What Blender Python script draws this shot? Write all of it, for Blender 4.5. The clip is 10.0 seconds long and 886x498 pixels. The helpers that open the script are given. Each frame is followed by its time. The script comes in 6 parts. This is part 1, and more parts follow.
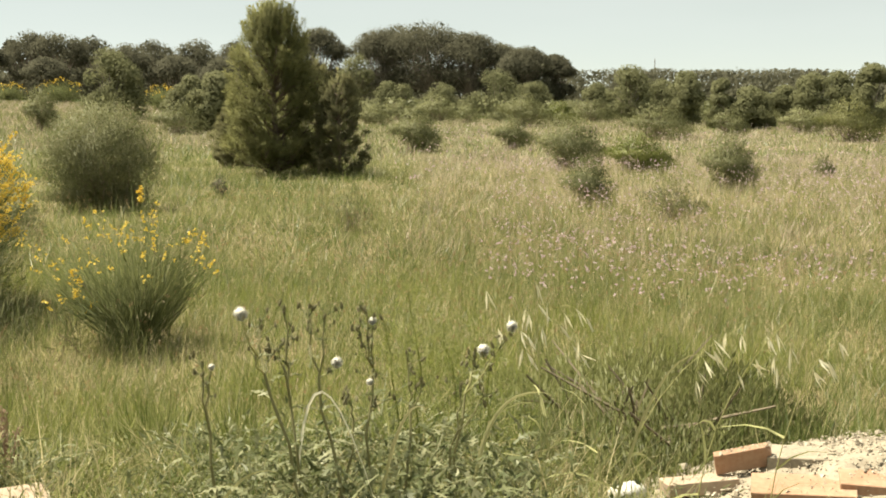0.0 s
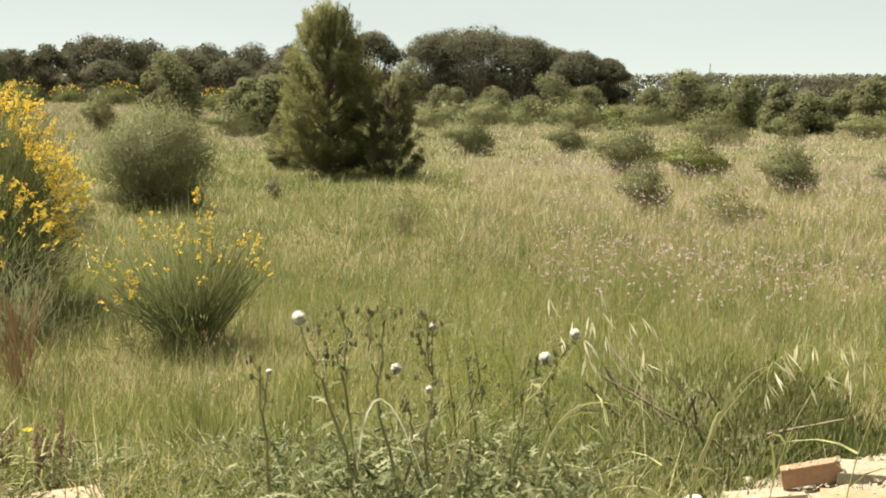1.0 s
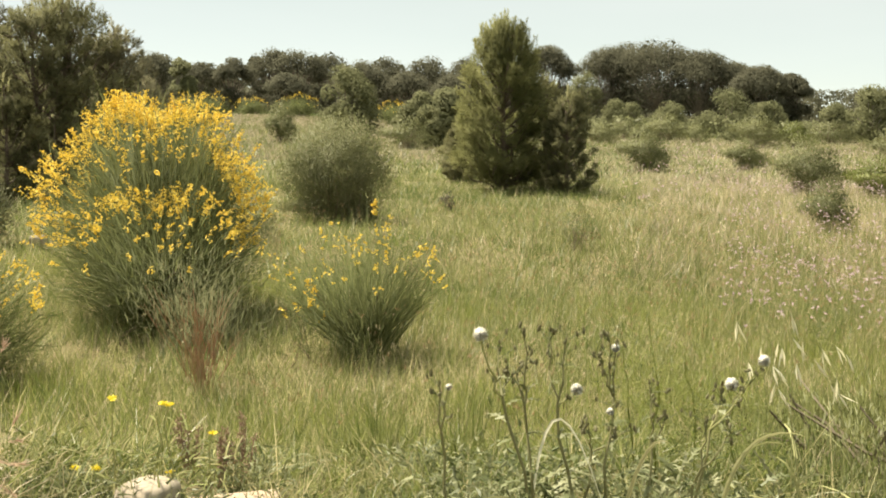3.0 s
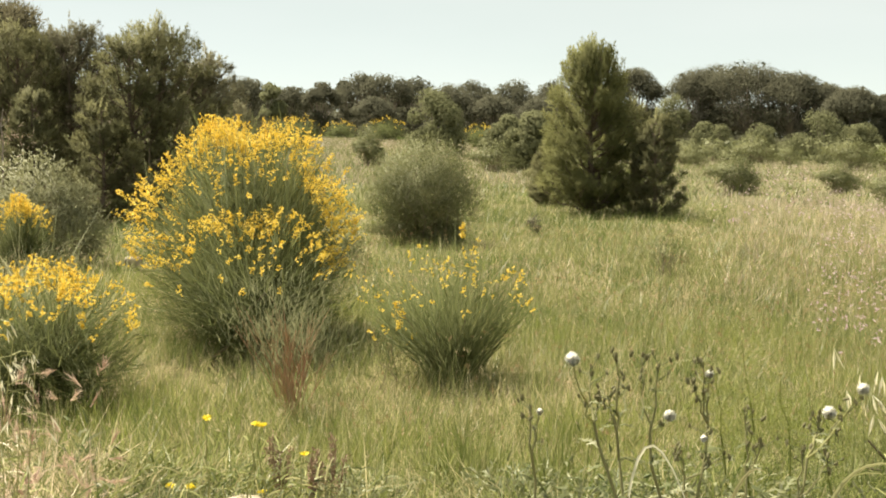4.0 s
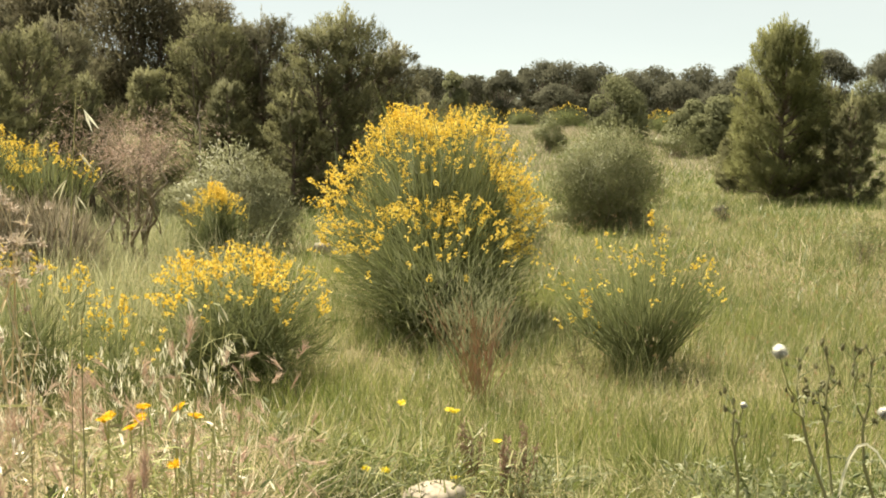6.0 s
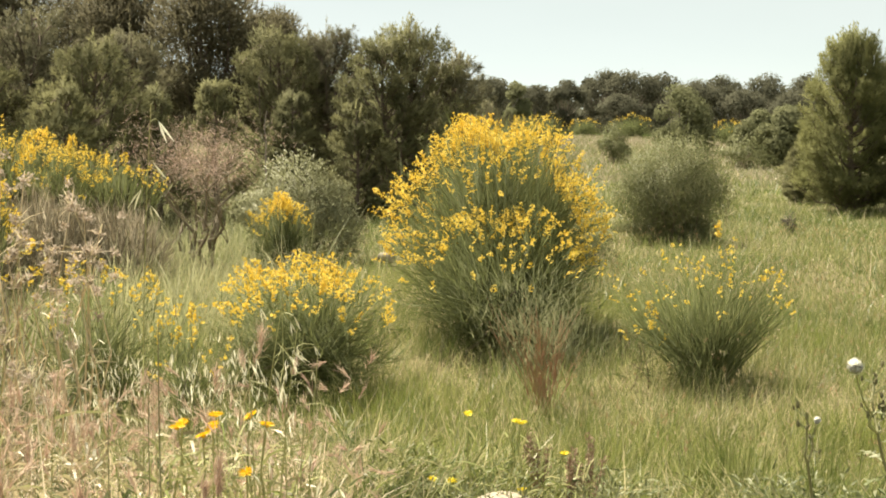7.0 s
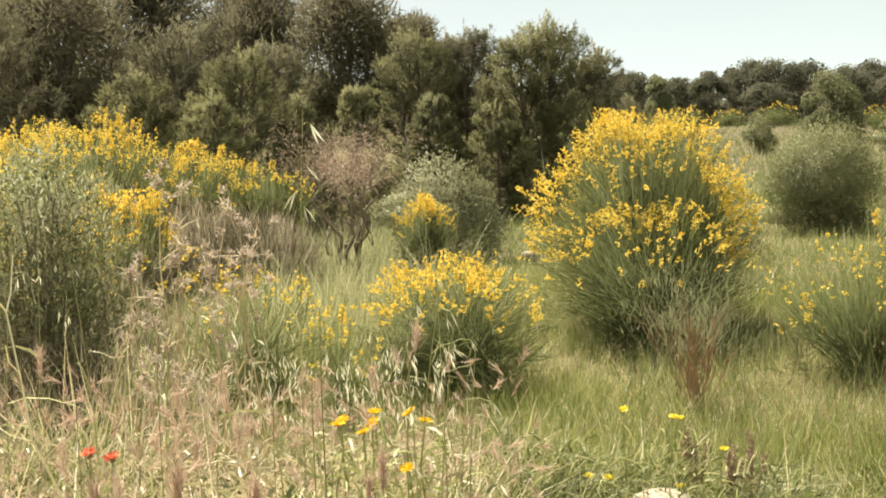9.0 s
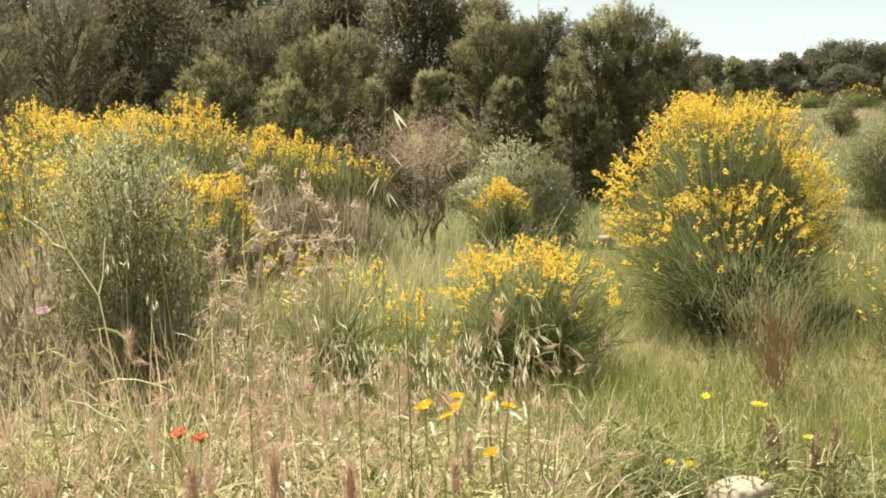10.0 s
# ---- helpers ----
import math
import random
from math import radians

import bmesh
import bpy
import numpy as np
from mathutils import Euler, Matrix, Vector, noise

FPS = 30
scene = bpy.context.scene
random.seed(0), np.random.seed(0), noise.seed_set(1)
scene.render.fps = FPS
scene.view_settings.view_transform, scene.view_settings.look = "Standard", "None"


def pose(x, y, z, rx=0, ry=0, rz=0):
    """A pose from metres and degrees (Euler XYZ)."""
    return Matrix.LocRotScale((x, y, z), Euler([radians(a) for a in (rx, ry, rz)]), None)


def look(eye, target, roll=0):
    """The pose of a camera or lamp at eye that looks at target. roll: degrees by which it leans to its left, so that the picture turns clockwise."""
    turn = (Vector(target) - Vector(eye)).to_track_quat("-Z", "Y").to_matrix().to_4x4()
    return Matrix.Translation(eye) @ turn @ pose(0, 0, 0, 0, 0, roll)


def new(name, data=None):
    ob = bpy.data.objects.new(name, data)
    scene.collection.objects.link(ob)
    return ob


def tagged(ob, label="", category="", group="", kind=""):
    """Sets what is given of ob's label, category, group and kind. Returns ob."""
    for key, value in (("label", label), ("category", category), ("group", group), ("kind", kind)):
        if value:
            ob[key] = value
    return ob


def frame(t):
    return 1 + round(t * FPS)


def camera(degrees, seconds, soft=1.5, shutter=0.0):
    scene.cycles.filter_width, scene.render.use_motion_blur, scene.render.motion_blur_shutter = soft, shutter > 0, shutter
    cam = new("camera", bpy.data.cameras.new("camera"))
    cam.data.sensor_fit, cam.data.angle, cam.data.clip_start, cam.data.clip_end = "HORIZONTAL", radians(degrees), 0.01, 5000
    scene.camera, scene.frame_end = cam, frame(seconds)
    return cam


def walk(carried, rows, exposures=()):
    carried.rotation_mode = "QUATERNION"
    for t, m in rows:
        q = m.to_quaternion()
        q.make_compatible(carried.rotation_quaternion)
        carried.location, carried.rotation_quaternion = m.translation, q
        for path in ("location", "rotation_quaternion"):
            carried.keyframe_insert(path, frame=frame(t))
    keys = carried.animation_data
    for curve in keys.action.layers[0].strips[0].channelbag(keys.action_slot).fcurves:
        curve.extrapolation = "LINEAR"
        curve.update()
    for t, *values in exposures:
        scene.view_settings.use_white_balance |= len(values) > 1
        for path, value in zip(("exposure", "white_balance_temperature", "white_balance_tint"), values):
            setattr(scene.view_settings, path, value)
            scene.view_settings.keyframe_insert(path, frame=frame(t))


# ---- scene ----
# ---- camera ----
EYE = 1.6
cam = camera(41.03, 10.0, soft=1.85)
PATH = [  # seconds, sideways, ahead, up from EYE, turn in degrees
    (0.0, 0.093, -0.068, 0.005, 82.55, -0.26, 0.99), (0.5, 0.087, -0.051, 0.003, 82.64, -0.31, 1.96),
    (1.0, 0.065, -0.002, -0.001, 82.71, -0.50, 3.52), (1.5, 0.055, 0.006, -0.004, 82.64, -0.41, 5.55),
    (2.0, 0.048, 0.016, -0.005, 82.56, -0.55, 7.56), (2.5, 0.037, 0.027, -0.001, 82.78, -0.90, 9.74),
    (4.0, 0.017, 0.012, 0.006, 84.31, -0.78, 15.98), (4.5, 0.005, 0.021, 0.007, 84.49, -0.85, 18.13),
    (5.0, -0.009, 0.028, 0.002, 84.25, -0.43, 20.12), (5.5, -0.021, 0.028, 0.001, 83.78, -0.25, 22.67),
    (7.0, -0.045, 0.019, 0.003, 84.12, -0.09, 27.68), (7.5, -0.048, 0.011, 0.004, 84.53, 0.02, 29.41),
    (8.0, -0.054, 0.009, 0.000, 84.73, 1.02, 30.88), (8.5, -0.060, 0.013, -0.004, 84.64, 1.39, 32.74),
    (9.0, -0.069, 0.014, -0.008, 84.23, 2.13, 34.34), (9.5, -0.081, 0.007, -0.006, 83.65, 2.13, 36.16),
    (10.0, -0.083, -0.003, -0.003, 83.58, 2.34, 37.87)]
walk(cam, [(t, pose(x, y, EYE + z, rx, ry, rz)) for t, x, y, z, rx, ry, rz in PATH], [(0.0, 1.63, 7300, 7), (2.5, 1.76, 7300, 7), (5.5, 1.83, 7300, 7), (10.0, 1.88, 7200, 7)])

# ---- light ----
SUN_AZ, SUN_EL = 70, 62  # degrees to the left of +y, above the horizon
world = bpy.data.worlds.new("world")
scene.world = world
world.use_nodes = True
wn = world.node_tree.nodes
sky = wn.new("ShaderNodeTexSky")
sky.sky_type, sky.sun_disc = "NISHITA", False
sky.sun_elevation, sky.sun_rotation = radians(SUN_EL), radians(-SUN_AZ)
sky.dust_density, sky.air_density, sky.ozone_density, sky.altitude = 0.2, 1.0, 1.0, 6000
wn["Background"].inputs["Strength"].default_value = 0.013
world.node_tree.links.new(sky.outputs[0], wn["Background"].inputs["Color"])
veil, both = wn.new("ShaderNodeBackground"), wn.new("ShaderNodeAddShader")  # thin bright haze over the blue
wisp, tint, where, flat = wn.new("ShaderNodeTexNoise"), wn.new("ShaderNodeValToRGB"), wn.new("ShaderNodeTexCoord"), wn.new("ShaderNodeMapping")
flat.inputs["Scale"].default_value = (2.0, 2.0, 9.0)
wisp.inputs["Scale"].default_value, wisp.inputs["Detail"].default_value = 1.6, 6
tint.color_ramp.elements[0].position, tint.color_ramp.elements[1].position = 0.35, 0.75
tint.color_ramp.elements[0].color, tint.color_ramp.elements[1].color = (0.88, 0.95, 0.88, 1), (0.94, 1.0, 0.94, 1)
for a, b in ((where.outputs["Generated"], flat.inputs["Vector"]), (flat.outputs[0], wisp.inputs["Vector"]), (wisp.outputs["Fac"], tint.inputs["Fac"]),
             (tint.outputs["Color"], veil.inputs["Color"]), (veil.outputs[0], both.inputs[0]), (wn["Background"].outputs[0], both.inputs[1]),
             (both.outputs[0], wn["World Output"].inputs["Surface"])):
    world.node_tree.links.new(a, b)
veil.inputs["Strength"].default_value = 0.209
sun = new("sun", bpy.data.lights.new("sun", "SUN"))
sun.data.energy, sun.data.angle, sun.data.color = 3.9, radians(2.5), (1.0, 0.95, 0.86)
sun.matrix_world = look((-40 * math.sin(radians(SUN_AZ)), 40 * math.cos(radians(SUN_AZ)), 40 * math.tan(radians(SUN_EL))), (0, 0, 0))

# ---- materials ----
RNG = np.random.default_rng(7)


def nodes_of(name):
    m = bpy.data.materials.new(name)
    m.use_nodes = True
    return m, m.node_tree.nodes, m.node_tree.links


def plant_mat(name, stops, glow=0.35, rough=0.6, patch=0.35, scale=1.5, gloss=0.25):
    """Leaf or blade: a ramp over each piece's own tone, shifted by soft patches, with light passing through."""
    m, n, l = nodes_of(name)
    bsdf, out = n["Principled BSDF"], n["Material Output"]
    att = n.new("ShaderNodeAttribute")
    att.attribute_name = "tone"
    tex = n.new("ShaderNodeTexNoise")
    tex.inputs["Scale"].default_value, tex.inputs["Detail"].default_value = scale, 3
    geo = n.new("ShaderNodeNewGeometry")
    l.new(geo.outputs["Position"], tex.inputs["Vector"])
    sub = n.new("ShaderNodeMath")
    sub.operation = "SUBTRACT"
    sub.inputs[1].default_value = 0.5
    l.new(tex.outputs["Fac"], sub.inputs[0])
    mul = n.new("ShaderNodeMath")
    mul.operation = "MULTIPLY_ADD"
    mul.inputs[1].default_value = patch * 2
    l.new(sub.outputs[0], mul.inputs[0])
    l.new(att.outputs["Fac"], mul.inputs[2])
    ramp = n.new("ShaderNodeValToRGB")
    while len(ramp.color_ramp.elements) < len(stops):
        ramp.color_ramp.elements.new(0.5)
    for e, (p, c) in zip(ramp.color_ramp.elements, stops):
        e.position, e.color = p, (*c, 1)
    l.new(mul.outputs[0], ramp.inputs["Fac"])
    l.new(ramp.outputs["Color"], bsdf.inputs["Base Color"])
    bsdf.inputs["Roughness"].default_value = rough
    bsdf.inputs["Specular IOR Level"].default_value = gloss
    if glow:
        tr, mix = n.new("ShaderNodeBsdfTranslucent"), n.new("ShaderNodeMixShader")
        l.new(ramp.outputs["Color"], tr.inputs["Color"])
        mix.inputs[0].default_value = glow
        l.new(bsdf.outputs[0], mix.inputs[1])
        l.new(tr.outputs[0], mix.inputs[2])
        l.new(mix.outputs[0], out.inputs["Surface"])
    return m


def solid_mat(name, a, b, scale=8.0, rough=0.85, bump=0.3, detail=6):
    """Bark, stone, brick or earth: two colours mixed by noise at two scales, with relief."""
    m, n, l = nodes_of(name)
    bsdf = n["Principled BSDF"]
    geo = n.new("ShaderNodeTexCoord")
    t1, t2 = n.new("ShaderNodeTexNoise"), n.new("ShaderNodeTexNoise")
    t1.inputs["Scale"].default_value, t1.inputs["Detail"].default_value = scale, detail
    t2.inputs["Scale"].default_value, t2.inputs["Detail"].default_value = scale * 7, 4
    for t in (t1, t2):
        l.new(geo.outputs["Object"], t.inputs["Vector"])
    add = n.new("ShaderNodeMath")
    add.operation = "MULTIPLY_ADD"
    add.inputs[1].default_value = 0.5
    l.new(t2.outputs["Fac"], add.inputs[0])
    half = n.new("ShaderNodeMath")
    half.operation = "MULTIPLY"
    half.inputs[1].default_value = 0.5
    l.new(t1.outputs["Fac"], half.inputs[0])
    l.new(half.outputs[0], add.inputs[2])
    ramp = n.new("ShaderNodeValToRGB")
    ramp.color_ramp.elements[0].position, ramp.color_ramp.elements[1].position = 0.35, 0.65
    ramp.color_ramp.elements[0].color, ramp.color_ramp.elements[1].color = (*a, 1), (*b, 1)
    l.new(add.outputs[0], ramp.inputs["Fac"])
    l.new(ramp.outputs["Color"], bsdf.inputs["Base Color"])
    bsdf.inputs["Roughness"].default_value = rough
    bsdf.inputs["Specular IOR Level"].default_value = 0.2
    bp = n.new("ShaderNodeBump")
    bp.inputs["Strength"].default_value, bp.inputs["Distance"].default_value = bump, 0.03 / scale
    l.new(add.outputs[0], bp.inputs["Height"])
    l.new(bp.outputs["Normal"], bsdf.inputs["Normal"])
    return m


GRASS = plant_mat("grass", [(0.0, (0.080, 0.115, 0.028)), (0.35, (0.158, 0.188, 0.05)), (0.65, (0.27, 0.275, 0.11)), (1.0, (0.52, 0.45, 0.26))], 0.5, 0.42, gloss=0.5)
DRY = plant_mat("dry_grass", [(0.0, (0.17, 0.155, 0.07)), (0.4, (0.46, 0.385, 0.23)), (0.75, (0.65, 0.54, 0.37)), (1.0, (0.64, 0.50, 0.38))], 0.4, 0.45, gloss=0.5)
SILVER = plant_mat("silver_grass", [(0.0, (0.18, 0.20, 0.085)), (0.5, (0.33, 0.335, 0.17)), (1.0, (0.52, 0.49, 0.30))], 0.4, 0.45, gloss=0.5)
BROOM_STEM = plant_mat("broom_stem", [(0.0, (0.072, 0.087, 0.032)), (0.5, (0.118, 0.134, 0.050)), (1.0, (0.200, 0.210, 0.086))], 0.5, 0.6, 0.35, 3, 0.15)
BROWN_TWIG = plant_mat("brown_twig", [(0.0, (0.185, 0.152, 0.100)), (0.5, (0.295, 0.250, 0.170)), (1.0, (0.420, 0.365, 0.255))], 0.45, 0.7, 0.3, 4)
RED_STEM = plant_mat("red_stem", [(0.0, (0.29, 0.155, 0.095)), (0.5, (0.39, 0.235, 0.145)), (1.0, (0.43, 0.33, 0.22))], 0.15, 0.6, 0.25, 6)
GREY_STEM = plant_mat("grey_stem", [(0.0, (0.10, 0.08, 0.055)), (0.5, (0.18, 0.145, 0.10)), (1.0, (0.30, 0.25, 0.17))], 0.0, 0.8, 0.3, 6)
BROOM_FLOWER = plant_mat("broom_flower", [(0.0, (0.590, 0.405, 0.040)), (0.5, (0.775, 0.560, 0.090)), (1.0, (0.890, 0.705, 0.185))], 0.35, 0.6, 0.2, 4)
PINE = plant_mat("pine_needles", [(0.0, (0.130, 0.122, 0.073)), (0.5, (0.174, 0.163, 0.096)), (1.0, (0.226, 0.211, 0.127))], 0.5, 0.7, 0.3, 1.2, 0.12)
PINE_OLD = plant_mat("old_needles", [(0.0, (0.100, 0.090, 0.054)), (0.5, (0.133, 0.119, 0.071)), (1.0, (0.173, 0.155, 0.094))], 0.5, 0.7, 0.3, 1.2, 0.12)
PINE_LIGHT = plant_mat("young_needles", [(0.0, (0.134, 0.133, 0.068)), (0.5, (0.189, 0.184, 0.090)), (1.0, (0.254, 0.247, 0.122))], 0.5, 0.7, 0.3, 1.2, 0.12)
PINE_LONE = plant_mat("lone_needles", [(0.0, (0.118, 0.124, 0.050)), (0.5, (0.172, 0.176, 0.071)), (1.0, (0.26, 0.258, 0.108))], 0.5, 0.7, 0.3, 1.2, 0.12)
PINE_MID = plant_mat("middle_needles", [(0.0, (0.123, 0.127, 0.066)), (0.5, (0.171, 0.175, 0.091)), (1.0, (0.224, 0.224, 0.118))], 0.5, 0.8, 0.3, 0.5, 0.1)
# distance haze is mixed into this base colour: paler and bluer than nearer needles
PINE_HAZED = plant_mat("hazed_needles", [(0.0, (0.092, 0.092, 0.062)), (0.5, (0.113, 0.111, 0.076)), (1.0, (0.136, 0.133, 0.091))], 0.5, 0.9, 0.3, 0.25, 0.05)
LEAF_GREY = plant_mat("grey_leaf", [(0.0, (0.12, 0.125, 0.055)), (0.5, (0.20, 0.205, 0.095)), (1.0, (0.32, 0.32, 0.175))], 0.4, 0.55, 0.25, 3)
LEAF_OLIVE = plant_mat("olive_leaf", [(0.0, (0.09, 0.098, 0.042)), (0.5, (0.16, 0.166, 0.075)), (1.0, (0.25, 0.25, 0.125))], 0.4, 0.55, 0.25, 2)
LEAF_GREEN = plant_mat("bright_leaf", [(0.0, (0.075, 0.09, 0.024)), (0.5, (0.135, 0.152, 0.04)), (1.0, (0.22, 0.228, 0.068))], 0.3, 0.45, 0.25, 3)
LEAF_THISTLE = plant_mat("thistle_leaf", [(0.0, (0.090, 0.110, 0.044)), (0.5, (0.175, 0.192, 0.090)), (1.0, (0.330, 0.332, 0.195))], 0.35, 0.5, 0.2, 8)
LEAF_SOFT = plant_mat("soft_leaf", [(0.0, (0.088, 0.094, 0.034)), (0.5, (0.156, 0.160, 0.060)), (1.0, (0.245, 0.240, 0.105))], 0.42, 0.55, 0.25, 2)
LEAF_DARK = plant_mat("dark_leaf", [(0.0, (0.085, 0.098, 0.034)), (0.5, (0.15, 0.162, 0.06)), (1.0, (0.25, 0.25, 0.11))], 0.45, 0.5, 0.25, 3)
LEAF_SILVER = plant_mat("silver_leaf", [(0.0, (0.152, 0.155, 0.078)), (0.5, (0.238, 0.238, 0.132)), (1.0, (0.378, 0.372, 0.232))], 0.4, 0.5, 0.25, 3)
RUSTY = plant_mat("rusty_seed", [(0.0, (0.24, 0.145, 0.075)), (0.5, (0.34, 0.22, 0.12)), (1.0, (0.45, 0.32, 0.19))], 0.4, 0.6, 0.3, 3)
LIME = plant_mat("lime_grass", [(0.0, (0.13, 0.16, 0.035)), (0.5, (0.22, 0.245, 0.06)), (1.0, (0.36, 0.36, 0.13))], 0.5, 0.45, 0.3, 2, 0.4)
ROSY = plant_mat("rosy_grass", [(0.0, (0.24, 0.21, 0.125)), (0.5, (0.38, 0.32, 0.225)), (1.0, (0.52, 0.43, 0.33))], 0.4, 0.5, gloss=0.4)
TAMARISK = plant_mat("tamarisk_twig", [(0.0, (0.31, 0.218, 0.165)), (0.5, (0.455, 0.325, 0.255)), (1.0, (0.590, 0.450, 0.365))], 0.25, 0.7, 0.25, 3)
THISTLE_DRY = plant_mat("dry_thistle", [(0.0, (0.30, 0.24, 0.17)), (0.5, (0.47, 0.385, 0.30)), (1.0, (0.66, 0.55, 0.46))], 0.3, 0.7, 0.2, 8)
PINK = plant_mat("pink_flower", [(0.0, (0.456, 0.304, 0.361)), (0.5, (0.598, 0.442, 0.484)), (1.0, (0.703, 0.580, 0.589))], 0.35, 0.6, 0.3, 3)
SPIKE = plant_mat("purple_spike", [(0.0, (0.40, 0.26, 0.20)), (0.5, (0.55, 0.395, 0.295)), (1.0, (0.67, 0.54, 0.41))], 0.3, 0.7, 0.3, 9)
OAT = plant_mat("oat_husk", [(0.0, (0.64, 0.60, 0.40)), (0.5, (0.76, 0.71, 0.52)), (1.0, (0.84, 0.81, 0.66))], 0.45, 0.5, 0.2, 9)
OAT_STEM = plant_mat("oat_stem", [(0.0, (0.22, 0.25, 0.08)), (1.0, (0.50, 0.46, 0.24))], 0.3, 0.5, 0.3, 9)
SEED_BROWN = plant_mat("brown_seed", [(0.0, (0.16, 0.10, 0.065)), (0.5, (0.25, 0.165, 0.11)), (1.0, (0.36, 0.27, 0.19))], 0.2, 0.8, 0.2, 9)
STALK_DARK = plant_mat("dark_stalk", [(0.0, (0.12, 0.115, 0.05)), (1.0, (0.22, 0.20, 0.10))], 0.2, 0.5, 0.4, 12)
WHITE = plant_mat("white_down", [(0.0, (0.76, 0.74, 0.66)), (1.0, (0.86, 0.85, 0.78))], 0.4, 0.8, 0.1, 9)
BUD = plant_mat("thistle_bud", [(0.0, (0.095, 0.090, 0.045)), (0.6, (0.18, 0.165, 0.085)), (1.0, (0.30, 0.26, 0.15))], 0.1, 0.7, 0.2, 9)
YELLOW = plant_mat("daisy_petal", [(0.0, (0.70, 0.42, 0.02)), (1.0, (0.78, 0.55, 0.05))], 0.4, 0.5, 0.1, 9)
LEMON = plant_mat("lemon_petal", [(0.0, (0.70, 0.56, 0.03)), (1.0, (0.78, 0.67, 0.10))], 0.4, 0.5, 0.1, 9)
RED = plant_mat("poppy_petal", [(0.0, (0.64, 0.13, 0.07)), (1.0, (0.78, 0.25, 0.15))], 0.5, 0.5, 0.1, 9)
BARK = solid_mat("bark", (0.07, 0.05, 0.035), (0.20, 0.155, 0.12), 5, 0.9, 0.6)
BARK_PALE = solid_mat("pale_bark", (0.15, 0.125, 0.10), (0.33, 0.285, 0.24), 4, 0.9, 0.6)
BRICK = solid_mat("brick_clay", (0.279, 0.162, 0.099), (0.378, 0.248, 0.167), 9, 0.9, 0.3)
MORTAR = solid_mat("mortar", (0.217, 0.185, 0.137), (0.332, 0.290, 0.220), 14, 0.95, 0.7)
CRUMB = plant_mat("mortar_crumb", [(0.0, (0.240, 0.207, 0.155)), (0.5, (0.318, 0.280, 0.215)), (1.0, (0.410, 0.366, 0.291))], 0.0, 0.95, 0.2, 9, 0.1)
STONE = solid_mat("stone_pale", (0.25, 0.21, 0.16), (0.37, 0.32, 0.25), 10, 0.9, 0.5)
SLAB = solid_mat("clay_slab", (0.300, 0.227, 0.165), (0.414, 0.321, 0.241), 8, 0.9, 0.3)
PLASTER = solid_mat("white_plaster", (0.527, 0.510, 0.476), (0.663, 0.646, 0.612), 10, 0.8, 0.2)


def ground_mat():
    """Earth under the grass; far off, where the single blades are not told apart, the meadow's own mixed colour."""
    m, n, l = nodes_of("meadow_ground")
    bsdf = n["Principled BSDF"]
    geo = n.new("ShaderNodeNewGeometry")
    def tex(scale, detail):
        t = n.new("ShaderNodeTexNoise")
        t.inputs["Scale"].default_value, t.inputs["Detail"].default_value = scale, detail
        l.new(geo.outputs["Position"], t.inputs["Vector"])
        return t
    def ramp(src, *stops):
        r = n.new("ShaderNodeValToRGB")
        while len(r.color_ramp.elements) < len(stops):
            r.color_ramp.elements.new(0.5)
        for e, (p, c) in zip(r.color_ramp.elements, stops):
            e.position, e.color = p, (*c, 1)
        l.new(src, r.inputs["Fac"])
        return r
    def mix(fac, a, b):
        x = n.new("ShaderNodeMix")
        x.data_type = "RGBA"
        l.new(fac, x.inputs["Factor"])
        l.new(a, x.inputs["A"])
        l.new(b, x.inputs["B"])
        return x.outputs["Result"]
    soil = ramp(tex(9, 8).outputs["Fac"], (0.3, (0.09, 0.075, 0.04)), (0.55, (0.14, 0.12, 0.06)), (0.75, (0.22, 0.185, 0.11)))
    field = ramp(tex(0.35, 8).outputs["Fac"], (0.3, (0.08, 0.085, 0.038)), (0.5, (0.108, 0.104, 0.050)), (0.7, (0.16, 0.135, 0.08)))
    dist = n.new("ShaderNodeVectorMath")
    dist.operation = "LENGTH"
    l.new(geo.outputs["Position"], dist.inputs[0])
    far = n.new("ShaderNodeMapRange")
    far.inputs["From Min"].default_value, far.inputs["From Max"].default_value = 9, 32
    l.new(dist.outputs["Value"], far.inputs["Value"])
    l.new(mix(far.outputs["Result"], soil.outputs["Color"], field.outputs["Color"]), bsdf.inputs["Base Color"])
    bsdf.inputs["Roughness"].default_value = 1.0
    bsdf.inputs["Specular IOR Level"].default_value = 0.1
    bp = n.new("ShaderNodeBump")
    bp.inputs["Strength"].default_value, bp.inputs["Distance"].default_value = 0.6, 0.05
    l.new(tex(22, 6).outputs["Fac"], bp.inputs["Height"])
    l.new(bp.outputs["Normal"], bsdf.inputs["Normal"])
    return m


# ---- geometry tools ----
def smooth(a, b, x):
    t = np.clip((np.asarray(x, float) - a) / (b - a), 0, 1)
    return t * t * (3 - 2 * t)


